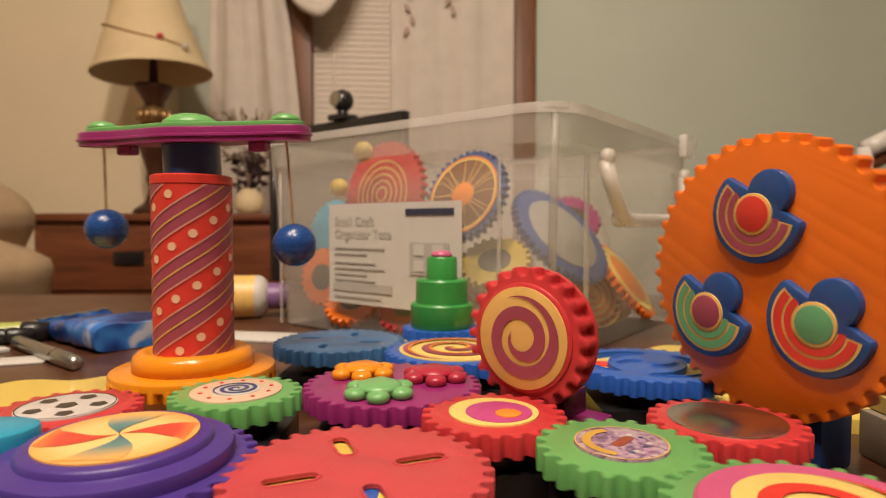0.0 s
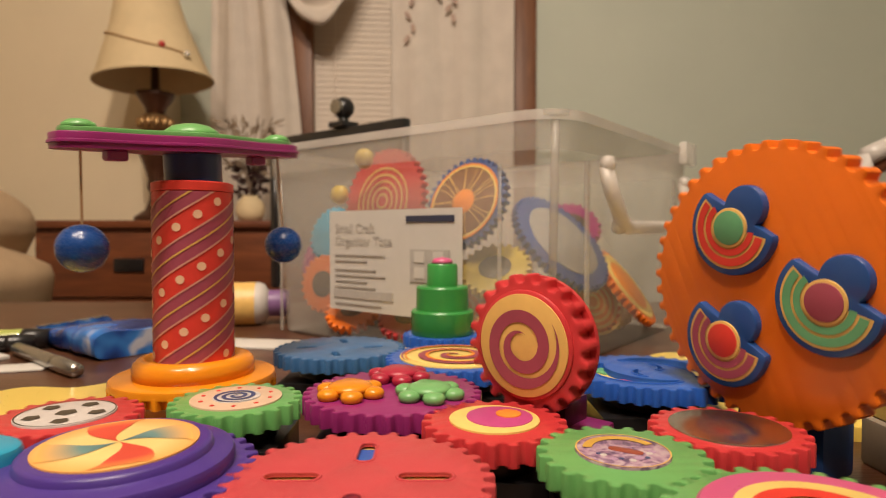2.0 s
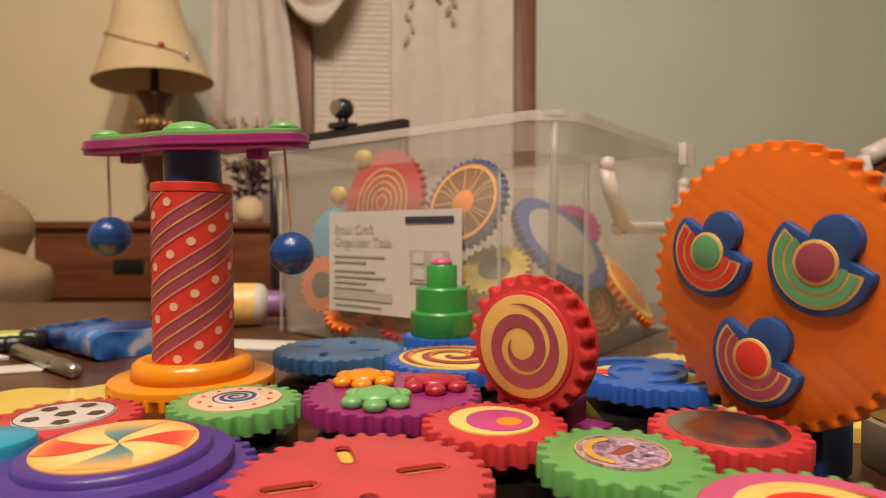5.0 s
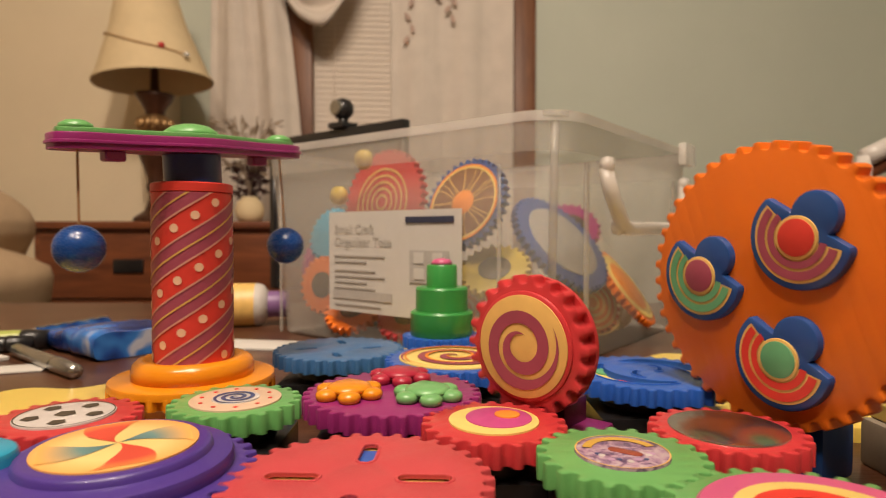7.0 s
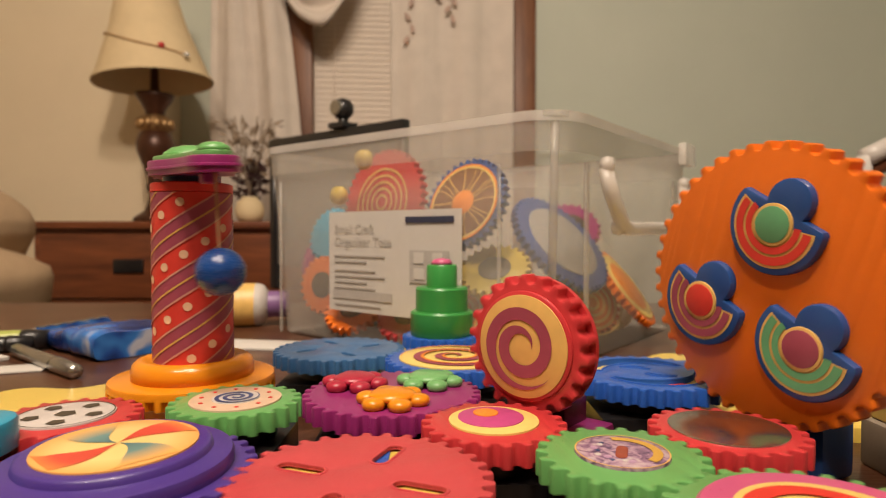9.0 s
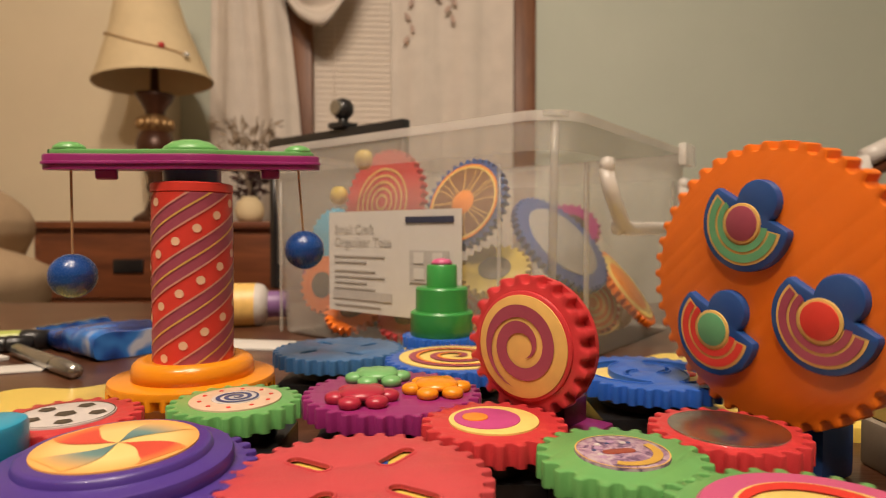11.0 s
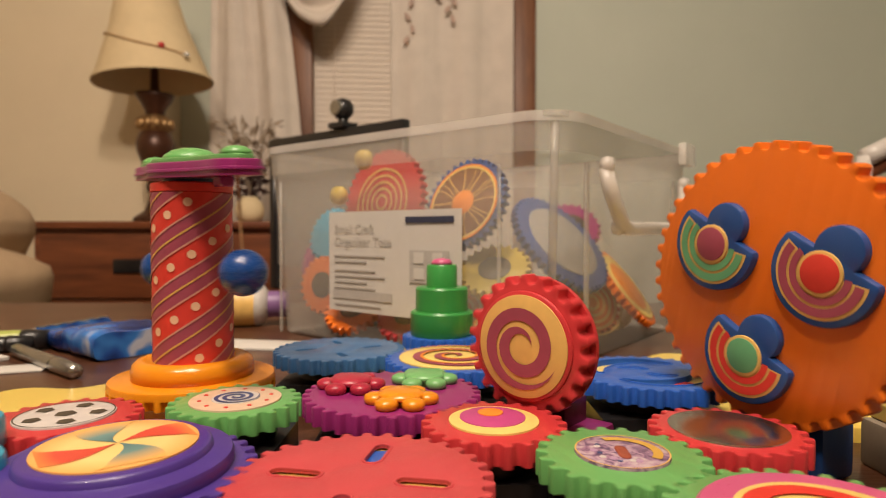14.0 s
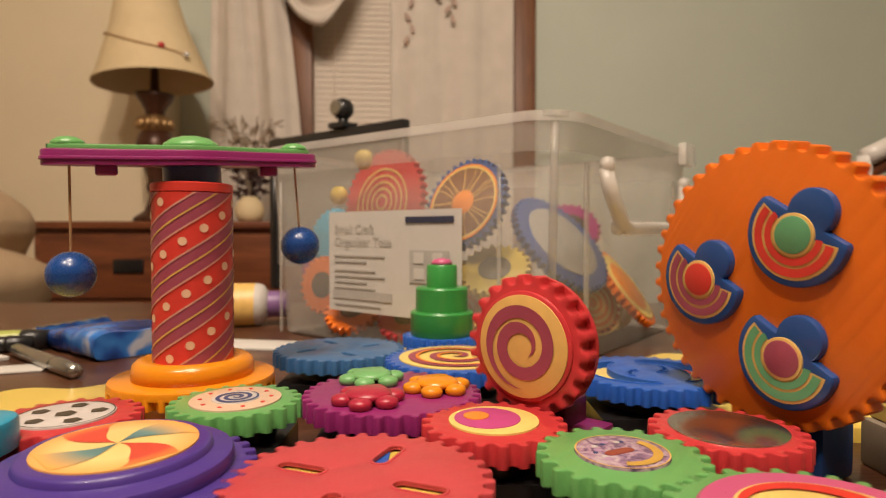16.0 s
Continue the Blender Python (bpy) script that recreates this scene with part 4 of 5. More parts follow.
def flower_vase():
    p = thing("flower_vase", pose(-0.675, 2.10, 0.155), "cream round vase holding dark dried flowers", "vase")
    part("vase", lathe_bm([(0.0, 0.0), (0.036, 0.0), (0.048, 0.022), (0.050, 0.045), (0.042, 0.068), (0.027, 0.080), (0.029, 0.087), (0.023, 0.085), (0.020, 0.07)], 32, closed=False), SHADE, p, smooth=True)
    rng = random.Random(7)

    def sprays(count, low, high, spread, length, width):
        verts, faces = [], []
        for i in range(count):
            a, out = rng.uniform(0, 6.28), rng.uniform(0.05, 1.0)
            base = Vector((spread * out * math.cos(a), 0.6 * spread * out * math.sin(a), rng.uniform(low, high)))
            d = Vector((math.cos(a) * out, math.sin(a) * out, rng.uniform(-0.5, 0.8))).normalized()
            side = d.cross(Vector((rng.uniform(-1, 1), rng.uniform(-1, 1), 0.3))).normalized()
            l, w, k = rng.uniform(0.6, 1.2) * length, rng.uniform(0.6, 1.2) * width, len(verts)
            verts += [base, base + d * l * 0.5 + side * w, base + d * l, base + d * l * 0.5 - side * w]
            faces.append((k, k + 1, k + 2, k + 3))
        return mesh_of("sprays", verts, faces)

    put("flower_head", sprays(150, 0.085, 0.200, 0.046, 0.034, 0.010), DARK_FLOWER, p, label="dark red dried flowers")
    put("dry_leaves", sprays(110, 0.16, 0.34, 0.095, 0.055, 0.009), DARK_LEAF, p, label="tan dried leaves")
    for i in range(6):
        a = i * 1.05
        part("stem", tube_bm([(0, 0, 0.09), (0.03 * math.cos(a), 0.02 * math.sin(a), 0.22), (0.08 * math.cos(a), 0.04 * math.sin(a), 0.36)], 0.0025, 6), DARK_LEAF, p)


flower_vase()


def monitor():
    m = thing("computer_monitor", pose(-0.246, 1.34, -0.05, 0, 0, -39), "black computer monitor with a round webcam on top", "monitor")
    part("bezel", box_bm(0.447, 0.022, 0.034, 0.004, 2, (0, 0, 0.359)), BLACK, m)
    for x in (-0.2135, 0.2135):
        part("bezel", box_bm(0.020, 0.020, 0.330, 0.003, 1, (x, 0, 0.029)), BLACK, m)
    part("screen", box_bm(0.440, 0.014, 0.270, 0.003, 1, (0, 0.006, 0.088)), SCREEN, m, "dull grey screen")
    part("neck", box_bm(0.03, 0.02, 0.37, 0.004, 2, (0.17, 0.022, 0.0)), BLACK, m)
    part("foot", box_bm(0.20, 0.16, 0.012, 0.004, 2, (0.15, 0.03, -0.006)), BLACK, m)
    w = thing("webcam", m.matrix_world @ pose(0.0357, 0.0, 0.393), "round black webcam clipped on the monitor", "webcam")
    part("clip", box_bm(0.05, 0.045, 0.012, 0.003, 2), BLACK, w)
    part("neck", box_bm(0.018, 0.018, 0.024, 0.002, 1), BLACK, w)
    part("ball", lathe_bm([(0.0, -0.024)] + [(0.024 * math.cos(radians(e)), 0.024 * math.sin(radians(e))) for e in range(-75, 80, 15)] + [(0.0, 0.024)], 28), BLACK, w, m=pose(0, 0, 0.043), smooth=True)
    part("lens", lathe_bm([(0.017, -0.004), (0.016, 0.002), (0.010, 0.004), (0.0, 0.002)], 20), SILVER, w, m=pose(0, -0.022, 0.043, 90, 0, 0))
    d = thing("desk", pose(-0.10, 1.55, -0.75), "dark wooden desk under the monitor", "desk")
    part("desktop", box_bm(1.1, 0.62, 0.03, 0.004, 2, (0, 0, 0.664)), DARKWOOD, d)
    for x in (-0.5, 0.5):
        part("side", box_bm(0.03, 0.58, 0.664, 0.003, 1, (x, 0, 0)), DARKWOOD, d)


monitor()


def armchair():
    c = thing("armchair", pose(-1.028, 1.45, -0.733), "beige upholstered armchair with a slumped padded back", "chair")

    def pad(edge, x0, y_half, steps, lump):
        """Padding whose right edge follows (height, x), rounded towards front and back."""
        bm, rings = bmesh.new(), []
        zs, xs = [p[0] for p in edge], [p[1] for p in edge]
        for j in range(steps):
            z = zs[0] + (zs[-1] - zs[0]) * j / (steps - 1)
            x1 = float(np.interp(z, zs, xs))
            cap = max(0.12, min(1.0, (zs[-1] - z) / 0.07, (z - zs[0]) / 0.03 + 0.7)) ** 0.5
            ring = []
            for k in range(28):
                a = 2 * math.pi * k / 28
                cx, sx = math.cos(a), math.sin(a)
                px = (x0 + x1) / 2 + (x1 - x0) / 2 * abs(cx) ** 0.55 * (1 if cx > 0 else -1)
                py = 0.05 - y_half + y_half * cap * abs(sx) ** 0.6 * (1 if sx > 0 else -1)
                n = lump * noise.noise(Vector((px * 6, py * 6, z * 7)))
                ring.append(bm.verts.new((px + n, py + n, z + 0.3 * n)))
            rings.append(ring)
        for p, q in zip(rings, rings[1:]):
            for k in range(28):
                bm.faces.new((p[k], p[(k + 1) % 28], q[(k + 1) % 28], q[k]))
        bm.faces.new(list(reversed(rings[0])))
        bm.faces.new(rings[-1])
        return bm

    part("backrest", pad([(0.78, 0.06), (0.845, 0.092), (0.875, 0.092), (0.93, 0.070), (0.958, 0.044), (0.972, 0.020)], -0.52, 0.26, 26, 0.010), BEIGE, c, smooth=True)
    part("seat", pad([(0.06, 0.10), (0.35, 0.12), (0.62, 0.125), (0.70, 0.138), (0.745, 0.152), (0.765, 0.150), (0.80, 0.118), (0.842, 0.085)], -0.56, 0.34, 34, 0.012), BEIGE, c, smooth=True)
    for x in (-0.48, 0.04):
        for y in (-0.24, 0.24):
            part("leg", box_bm(0.05, 0.05, 0.097, 0.004, 1, (x, y, -0.017)), DARKWOOD, c)


armchair()


def snack_bag():
    """A half-empty pouch: flat-bottomed, creased, its torn end standing open."""
    bm, rings, n = bmesh.new(), [], 28
    for j in range(25):
        u = j / 24
        x = -0.065 + 0.130 * u
        wide = float(np.interp(u, [0, 0.2, 0.8, 1], [0.036, 0.042, 0.042, 0.040]))
        high = float(np.interp(u, [0, 0.15, 0.5, 0.85, 1], [0.0125, 0.0170, 0.0250, 0.0265, 0.0235]))
        ring = []
        for k in range(n):
            a = 2 * math.pi * k / n
            c, q = math.cos(a), math.sin(a)
            y = wide * abs(c) ** 0.35 * (1 if c > 0 else -1)
            z = high / 2 * (1 + abs(q) ** 0.45 * (1 if q > 0 else -1))
            crease = 0.0022 * noise.noise(Vector((x * 45, y * 45, z * 60))) + 0.0012 * abs(noise.noise(Vector((x * 120, y * 90, z * 120))))
            ring.append(bm.verts.new((x, y + crease * (1 if c > 0 else -1), max(0.0004, z + crease * (1.6 if q > 0 else 0)))))
        rings.append(ring)
    for p, q in zip(rings, rings[1:]):
        for k in range(n):
            bm.faces.new((p[k], p[(k + 1) % n], q[(k + 1) % n], q[k]))
    bm.faces.new(rings[-1])
    bm.faces.new(list(reversed(rings[0])))
    bmesh.ops.recalc_face_normals(bm, faces=bm.faces)
    b = part("snack_bag", bm, BAG, None, "", pose(-0.336, 0.602, 0.0005, 0, 0, -38.5), smooth=False)
    flap = bmesh.new()
    cols = [[flap.verts.new((-0.063 - 0.028 * i / 4, 0.036 - 0.072 * k / 11, 0.008 + 0.006 * i / 4 + 0.004 * (i / 4) * (1 - k / 11) + 0.0016 * ((k + i) % 2))) for k in range(12)] for i in range(5)]
    for i in range(4):
        for k in range(11):
            flap.faces.new((cols[i][k], cols[i][k + 1], cols[i + 1][k + 1], cols[i + 1][k]))
    bmesh.ops.solidify(flap, geom=list(flap.faces), thickness=0.0010)
    part("end_flap", flap, BAG, b, "torn crimped end of the packet")
    part("flap_edge", tube_bm([(-0.0915, 0.036 - 0.072 * k / 11, 0.0146 + 0.004 * (1 - k / 11) + 0.0012 * (k % 2)) for k in range(12)], 0.0012, 6), SILVER, b, "silver inner foil at the torn edge")
    tagged(b, "crumpled blue foil snack packet lying on the table", "snack packet")


snack_bag()


def glue_bottle():
    b = thing("paint_bottle", pose(-0.275, 0.740, 0.0265, 0, 90, 12), "white plastic bottle with gold label and purple cap lying down", "bottle")
    part("body", lathe_bm([(0.0, -0.055), (0.024, -0.055), (0.0265, -0.050), (0.0265, 0.046), (0.024, 0.052), (0.015, 0.058)], 36), WHITE_PLASTIC, b, smooth=True)
    part("label", lathe_bm([(0.0268, -0.046), (0.0268, 0.0415)], 36, closed=False), P_TAN, b, "gold label", smooth=True)
    part("cap", lathe_bm([(0.0165, 0.055), (0.0165, 0.078), (0.015, 0.082), (0.0, 0.082)], 28), P_PURPLE, b, "purple cap")


glue_bottle()


def papers():
    for k, (x, y, sx, sy, a) in enumerate(((-0.372, 0.500, 0.07, 0.03, 20), (-0.205, 0.615, 0.12, 0.045, -10), (-0.50, 0.62, 0.16, 0.12, 35), (-0.42, 0.53, 0.05, 0.03, 60))):
        p = part("paper_sheet", plate_bm(rounded_rect(sx, sy, 0.002, 2), 0, 0.0012 + 0.0006 * k, (), 0.0002), PAPER, None, "", pose(x, y, 0.0004, 0, 0, a))
        tagged(p, "loose white paper sheet lying on the table", "paper", "papers")


papers()


def pen(x, y, turn, material, r, length, label):
    p = thing("marker_pen", pose(x, y, r, 0, 90, turn), label, "pen", "pens")
    part("barrel", lathe_bm([(0.0, 0.0), (r * 0.85, 0.0), (r, 0.004), (r, length * 0.68), (r * 0.9, length * 0.70)], 24), material, p, smooth=True)
    part("cap", lathe_bm([(r * 1.05, length * 0.68), (r * 1.08, length * 0.72), (r * 0.95, length * 0.98), (0.0, length)], 24), BLACK if material is LIME else material, p, smooth=True)


pen(-0.465, 0.580, 12, LIME, 0.010, 0.075, "lime green marker pen with a dark cap")
pen(-0.402, 0.562, -39, SILVER, 0.0062, 0.146, "silver metal pen lying on the table")
pen(-0.470, 0.560, 20, BLACK, 0.008, 0.075, "black marker pen lying on the table")


def clutter_right():
    c = part("card_box", box_bm(0.09, 0.06, 0.0235, 0.002, 2), GREY_CARD, None, "", pose(0.255, 0.270, 0))
    tagged(c, "grey card box lying beside the gears", "box")
    pad = part("note_pad", box_bm(0.080, 0.055, 0.0090, 0.0008, 1), P_YELLOW, None, "", pose(0.2540, 0.2720, 0.0236))
    part("cover_sheet", box_bm(0.0795, 0.0545, 0.0012, 0.0003, 1, (0.001, 0, 0.0091)), P_YELLOW, pad)
    tagged(pad, "pale yellow paper pad lying on the card box", "note pad")
    arc = [(0.700 + 0.02 * k, 1.00, 0.240 + 0.075 * math.sin(k / 12 * math.pi / 2)) for k in range(13)]
    h = thing("chair_back", pose(0, 0, 0), "white curved metal rail of a chair behind the wheel", "chair")
    part("rail", tube_bm(arc, 0.016, 12), WHITE_PLASTIC, h, smooth=True)
    part("lower_rail", tube_bm([(x + 0.004, y + 0.012, z - 0.026) for x, y, z in arc], 0.014, 12), DARKWOOD, h, "brown wooden lower rail", smooth=True)
    part("post", tube_bm([(0.94, 1.0, -0.75), (0.94, 1.0, 0.315)], 0.016, 12), WHITE_PLASTIC, h, smooth=True)
    part("post", tube_bm([(0.700, 1.0, 0.245), (0.705, 1.02, 0.0), (0.705, 1.02, -0.75)], 0.012, 12), WHITE_PLASTIC, h, smooth=True)


clutter_right()


# toys inside the tote: in the tote's own turned space
def tote_space(x, y, z, rx=0, ry=0, rz=0):
    return TOTE_OB.matrix_world @ pose(x, y, z, rx, ry, rz)


def stored_gear(m, kind, material, label, deco):
    g = thing("stored_gear", m, label, "toy gear", "gears in the tote")
    part("gear_wheel", plate_bm(gear_loop(*kind), -0.008, 0, (), 0.0008), material, g)
    if deco == "rings":
        for k in range(5):
            ring_print(0.006 + 0.007 * k, 0.0085 + 0.007 * k, 0.0006, P_TAN, g)
    elif deco == "sun":
        disc("sticker", kind[1] * 0.84, 0.0004, P_UMBER, g)
        ring_print(kind[1] * 0.76, kind[1] * 0.80, 0.0015, P_YELLOW, g)
        ring_print(kind[1] * 0.80, kind[1] * 0.85, 0.0015, P_ORANGE, g)
        wild = random.Random(5)
        for k in range(26):
            a0 = 13.8 * k + wild.uniform(-5, 5)
            bend = wild.uniform(-14, 14)
            inner, outer = [], []
            for i in range(8):
                f = i / 7
                r, a = 0.010 + (kind[1] * 0.77 - 0.010) * f, a0 + bend * math.sin(2.4 * f)
                for lst, w in ((inner, -0.00045), (outer, 0.00045)):
                    lst.append((r * math.cos(radians(a) + w / r), r * math.sin(radians(a) + w / r)))
            put("ray_print", strip(inner, outer, 0.0015), P_TAN, g)
        disc("print", 0.0125, 0.0012, P_ORANGE, g)
    elif deco == "yellow":
        disc("sticker", kind[1] * 0.86, 0.0004, P_YELLOW, g)
        disc("print", kind[1] * 0.62, 0.0010, P_ORANGE, g)
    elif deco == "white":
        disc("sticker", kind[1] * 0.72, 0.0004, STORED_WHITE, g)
    elif deco == "hole":
        # no opening is cut: a flat dark disc paints the shaded hole
        disc("hole_shade", kind[1] * 0.45, 0.0004, P_DARK, g)
    return g


def facing(x, y, z, normal, turn=0.0):
    """A pose whose own z axis looks along the normal."""
    return Matrix.Translation((x, y, z)) @ Vector(normal).to_track_quat("Z", "Y").to_matrix().to_4x4() @ pose(0, 0, 0, 0, 0, turn)


RINGED = stored_gear(facing(-0.0640, 0.630, 0.1480, (-0.62, -0.76, 0.15)), (40, 0.0570), RED, "red toy gear with gold rings inside the tote", "rings")
for kx, ky, kz in ((-0.080, 0.612, 0.190), (-0.112, 0.652, 0.156)):
    part("knob", lathe_bm([(0.0, -0.004), (0.009, -0.004), (0.0105, 0.0), (0.009, 0.006), (0.0, 0.0075)], 20), YELLOW, RINGED, "yellow knob",
         m=RINGED.matrix_world.inverted() @ facing(kx, ky, kz, (-0.62, -0.76, 0.15)), smooth=True)
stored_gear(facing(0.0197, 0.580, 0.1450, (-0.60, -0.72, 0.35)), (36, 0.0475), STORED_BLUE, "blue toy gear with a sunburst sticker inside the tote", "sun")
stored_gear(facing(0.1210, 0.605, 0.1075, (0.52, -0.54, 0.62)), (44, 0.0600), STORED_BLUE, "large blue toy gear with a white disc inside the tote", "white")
stored_gear(facing(0.2030, 0.660, 0.0570, (0.70, -0.36, 0.60)), (34, 0.0490), ORANGE, "orange toy gear with a yellow face inside the tote", "yellow")
stored_gear(facing(0.0480, 0.560, 0.0830, (-0.20, -0.60, 0.76)), (24, 0.0345), STRAW, "yellow toy gear inside the tote", "hole")
stored_gear(facing(-0.1350, 0.668, 0.0580, (-0.50, -0.85, 0.10)), (22, 0.0325), ORANGE, "orange toy gear inside the tote", "hole")
stored_gear(facing(-0.1330, 0.700, 0.1150, (-0.55, -0.75, 0.30)), (22, 0.0325), CYAN, "light blue toy gear inside the tote", "")
stored_gear(facing(-0.1450, 0.705, 0.0880, (-0.60, -0.70, 0.40)), (22, 0.0325), MAGENTA, "magenta toy gear inside the tote", "")
stored_gear(facing(-0.0960, 0.640, 0.0360, (-0.20, -0.60, 0.78)), (22, 0.0325), ORANGE, "orange toy gear lying inside the tote", "hole")
stored_gear(facing(-0.0350, 0.600, 0.0340, (-0.20, -0.55, 0.80)), (22, 0.0325), RED, "red toy gear lying inside the tote", "hole")
stored_gear(facing(0.0150, 0.570, 0.0420, (-0.30, -0.60, 0.74)), (22, 0.0325), AMBER, "amber toy gear leaning inside the tote", "rings")
stored_gear(facing(0.0900, 0.560, 0.0450, (0.10, -0.60, 0.80)), (22, 0.0325), GREEN, "green toy gear inside the tote", "hole")
stored_gear(facing(0.1580, 0.635, 0.0420, (0.30, -0.86, 0.40)), (24, 0.0350), ORANGE, "pale orange toy gear leaning inside the tote", "rings")
stored_gear(facing(0.1500, 0.690, 0.1250, (0.10, -0.80, 0.60)), (22, 0.0325), MAGENTA, "magenta toy gear behind the white disc inside the tote", "hole")
stored_gear(tote_space(-0.060, 0.000, 0.022, 5, 0, 0), MID, RED, "red toy gear lying flat inside the tote", "hole")
stored_gear(tote_space(0.030, 0.010, 0.022, 5, 0, 0), MID, MAGENTA, "magenta toy gear lying flat inside the tote", "")
stored_gear(tote_space(0.110, 0.060, 0.025, 12, 4, 0), MID, YELLOW, "yellow toy gear lying flat inside the tote", "")
stored_gear(tote_space(0.085, 0.060, 0.050, 8, -6, 0), MID, AMBER, "amber toy gear stacked inside the tote", "hole")


# writing on the label
def writing(text, size, x, z, material):
    cu = bpy.data.curves.new("writing", "FONT")
    cu.body, cu.size, cu.offset = text, size, 0.0002
    ob = new("writing", cu)
    cu.materials.append(material)
    ob.parent = LABEL
    ob.matrix_basis = pose(x, -0.0010, z, 90, 0, 0)
    return ob


def label_bar(x, z, w, h, material):
    part("text_bar", box_bm(w, 0.0006, h, 0.0), material, LABEL, m=pose(x + w / 2, -0.0010, z))


writing("Small Craft", 0.0125, -0.076, 0.0785, PALE_INK)
writing("Organizer Tote", 0.0125, -0.076, 0.0660, PALE_INK)
label_bar(0.021, 0.0880, 0.056, 0.0058, DARK_INK)
for k in range(6):
    label_bar(-0.076, 0.0550 - 0.0058 * k - (0.003 if k > 1 else 0), 0.070 - 0.012 * ((k * 2) % 3), 0.0017, GREY_INK)
label_bar(-0.078, 0.0125, 0.082, 0.0085, GREY_INK)
label_bar(-0.076, 0.0060, 0.065, 0.0018, GREY_INK)
label_bar(0.026, 0.0330, 0.046, 0.0300, GREY_INK)
for i in range(2):
    for j in range(2):
        part("picture_print", box_bm(0.012, 0.0006, 0.010, 0.0), PAPER, LABEL, m=pose(0.0375 + 0.022 * i, -0.0016, 0.0365 + 0.0145 * j))


# ---------------------------------------------------------------- motions
def glide(table, t):
    """Smooth reading of a short table of (time, value)."""
    xs, ys = [p[0] for p in table], [p[1] for p in table]
    return float(np.interp(t, xs, ys))


# how far the middle-sized gears lag behind an even 144 degrees a second, and the orange wheel behind its own pace
LAG = [(0, -2), (0.5, -5), (1, -4), (1.5, 0), (2, -6), (2.5, -4), (3, -6), (3.5, -4.5), (4, -3.5), (6.5, -6), (7, -8.5), (7.5, -10), (8, -14),
       (8.5, -15), (9, -9.5), (11.5, 0.5), (12, -9), (12.5, -11), (13, -9.5), (13.5, -4), (14, 1), (14.5, 1), (15, 4), (15.5, 8), (16, 8)]
WHEEL_LAG = [(0, 17.5), (0.5, 17.5), (1, 16.5), (1.5, 15), (2, 14.5), (2.5, 13), (3, 11.8), (3.5, 11), (4.1, 8), (6.4, 0.5), (7, 2), (7.5, 2.3), (8, -1.2),
             (8.5, -3), (9.2, -2.5), (11.4, -1), (12, -5.5), (12.5, -6.2), (13, -5.6), (13.5, -5.2), (14, -5.5), (14.5, -3), (15, -1), (15.5, 3.2), (16, 3.6)]
LIFT = [(0, 0), (0.08, 11), (0.16, 25), (0.24, 43), (0.28, 49), (0.32, 54), (0.64, 54), (0.72, 51), (0.80, 39), (0.88, 20), (0.96, 2), (1.0, 0)]
TIMES = [0.25 * k for k in range(65)]


def turned(t):
    """Degrees that a middle-sized gear has turned since 7 s."""
    return 144 * (t - 7) - glide(LAG, t)


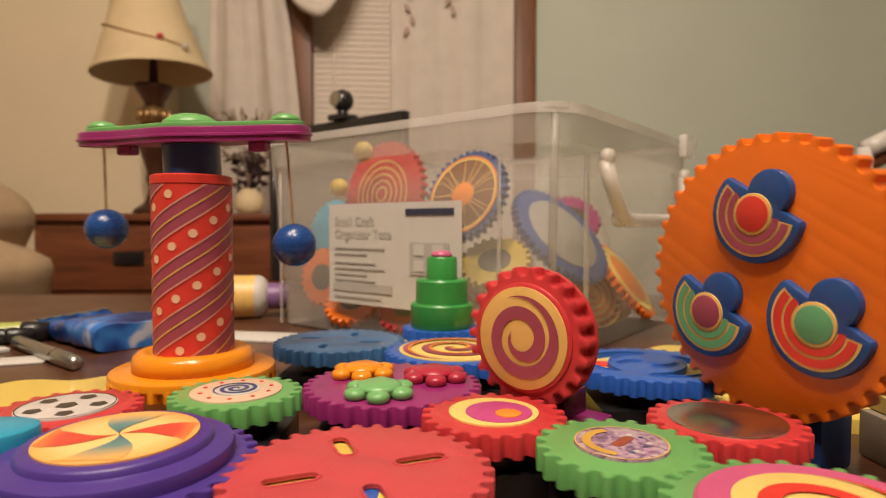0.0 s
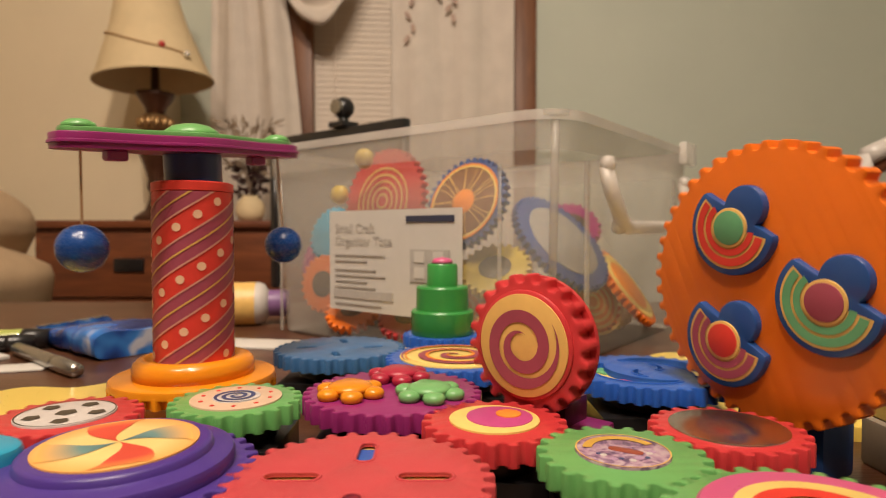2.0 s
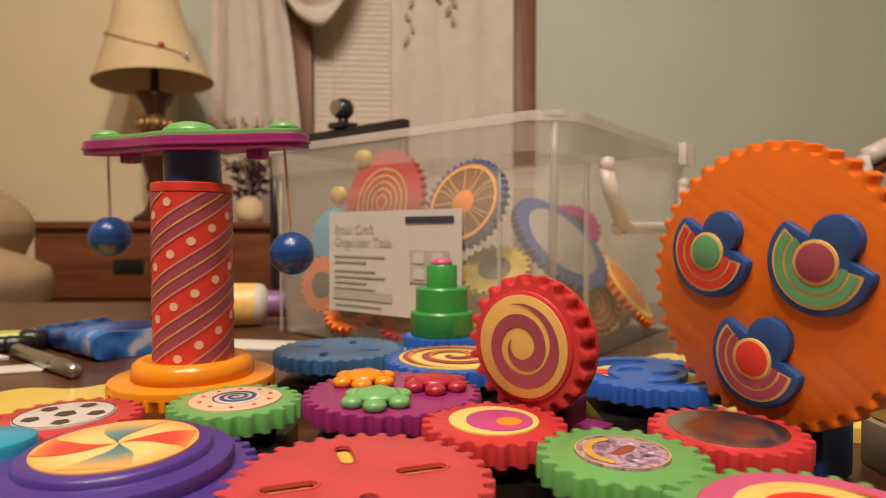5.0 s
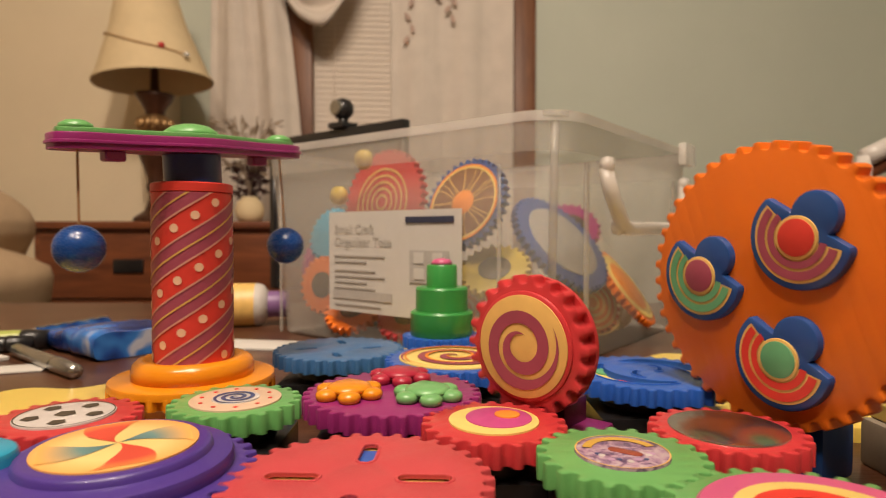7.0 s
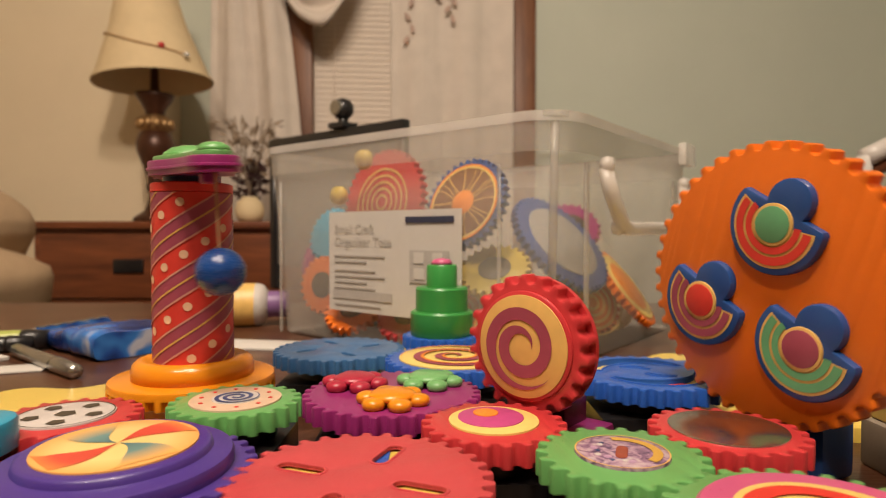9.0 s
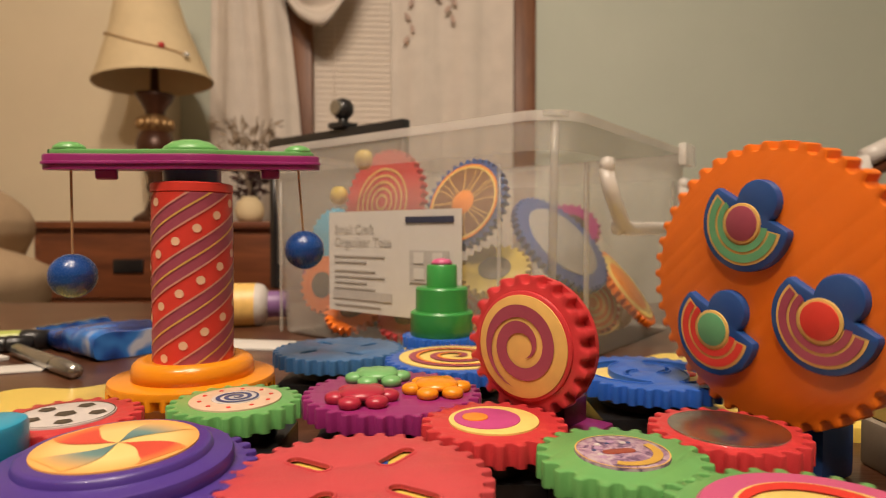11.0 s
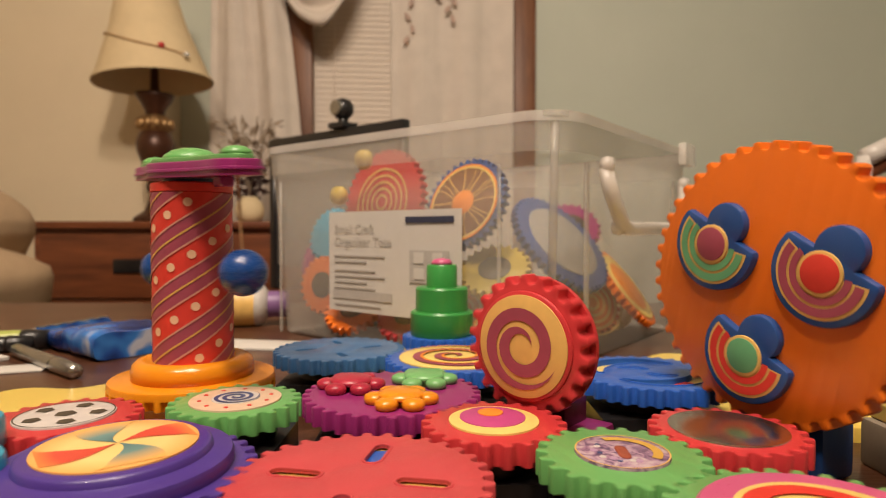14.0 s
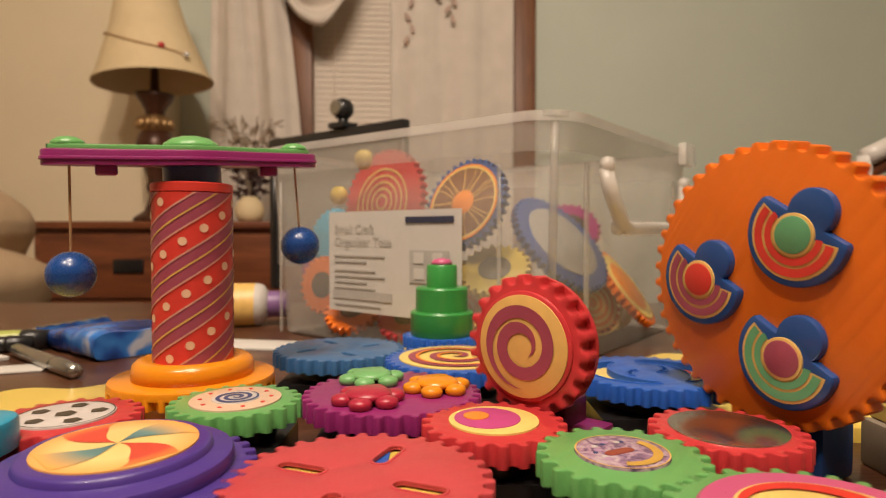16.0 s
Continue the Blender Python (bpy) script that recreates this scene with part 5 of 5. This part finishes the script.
def motions():
    start = turned(7.0)
    # name, sense (1: clockwise from above), teeth, angle at 7 s
    for name, sense, teeth, angle in (("pin", -1, 33, PHASE["pin"]), ("soccer", 1, 22, PHASE["soccer"]), ("target", -1, 22, PHASE["target"]),
                                      ("eye", -1, 22, PHASE["eye"]), ("mirror", -1, 22, 0), ("picture", 1, 22, PHASE["picture"]), ("flower", 1, 33, PHASE["flower"]),
                                      ("slot", 1, 33, PHASE["slot"]), ("swirl", -1, 33, 0), ("spoke", 1, 33, PHASE["spoke"]), ("steel", -1, 33, 0),
                                      ("lolly", -1, 33, 0), ("cake", 1, 22, 0), ("paddle", 1, 33, PHASE["paddle"])):
        g = GEARS[name]
        x, y, z = g.location
        walk(g, [(t, pose(x, y, z, 0, 0, angle - sense * (turned(t) - start) * 33 / teeth)) for t in TIMES])
    x, y, z = TOWER.location
    walk(TOWER, [(t, pose(x, y, z, 0, 0, 240 - 144 * (t - 7) + glide(LAG, t))) for t in TIMES])
    fine = [0.125 * k for k in range(129)]
    rows = []
    for t in fine:
        # the loose shaft leans a little towards one side of the room, whichever way the tower faces
        lean = Matrix.Rotation(radians(4.0), 4, Vector((0.985, -0.174, 0)))
        spin = pose(0, 0, 0, 0, 0, 240 - 144 * (t - 7) + glide(LAG, t))
        lift = 0.1145 + 0.00034 * glide(LIFT, ((turned(t) - turned(6.3)) / 360) % 1.0)
        rows.append((t, Matrix.Translation((0, 0, lift)) @ spin.inverted() @ lean @ spin))
    walk(ARM, rows)
    for b, s in zip(BALLS, (1, -1)):
        walk(b, [(0.0, pose(s * 0.0625, 0, 0.0005, 0, -2.5 * s, 0)), (16.0, pose(s * 0.0625, 0, 0.0005, 0, -2.5 * s, 0))])
    for k, cup in enumerate(CUPS):
        rows = []
        for t in TIMES:
            a = radians((302.4, 62.4, 182.4)[k] - (106.47 * (t - 8) - glide(WHEEL_LAG, t)))
            rows.append((t, pose(0.0329 * math.cos(a), 0.0046, 0.0329 * math.sin(a) - 0.0022) @ pose(0, 0, 0, 90, 0, 0) @ pose(0, 0, 0, 0, 0, -31)))
        walk(cup, rows)
    walk(DISC, [(t, pose(0, 0.0100, 0, 90, 0, 0) @ pose(0, 0, 0, 0, 0, -(106.47 * (t - 8) - glide(WHEEL_LAG, t)))) for t in TIMES])
    walk(SPIN, [(t, pose(0, 0, 0, 90, 0, 0) @ pose(0, 0, 0, 0, 0, PHASE["spin"] - (turned(t) - start) * 33 / 22)) for t in TIMES])


PHASE = {"pin": 156, "soccer": 0, "target": 0, "eye": 38, "picture": 0, "flower": 204, "slot": 88, "spoke": 123, "paddle": 0, "spin": 67.5}
motions()
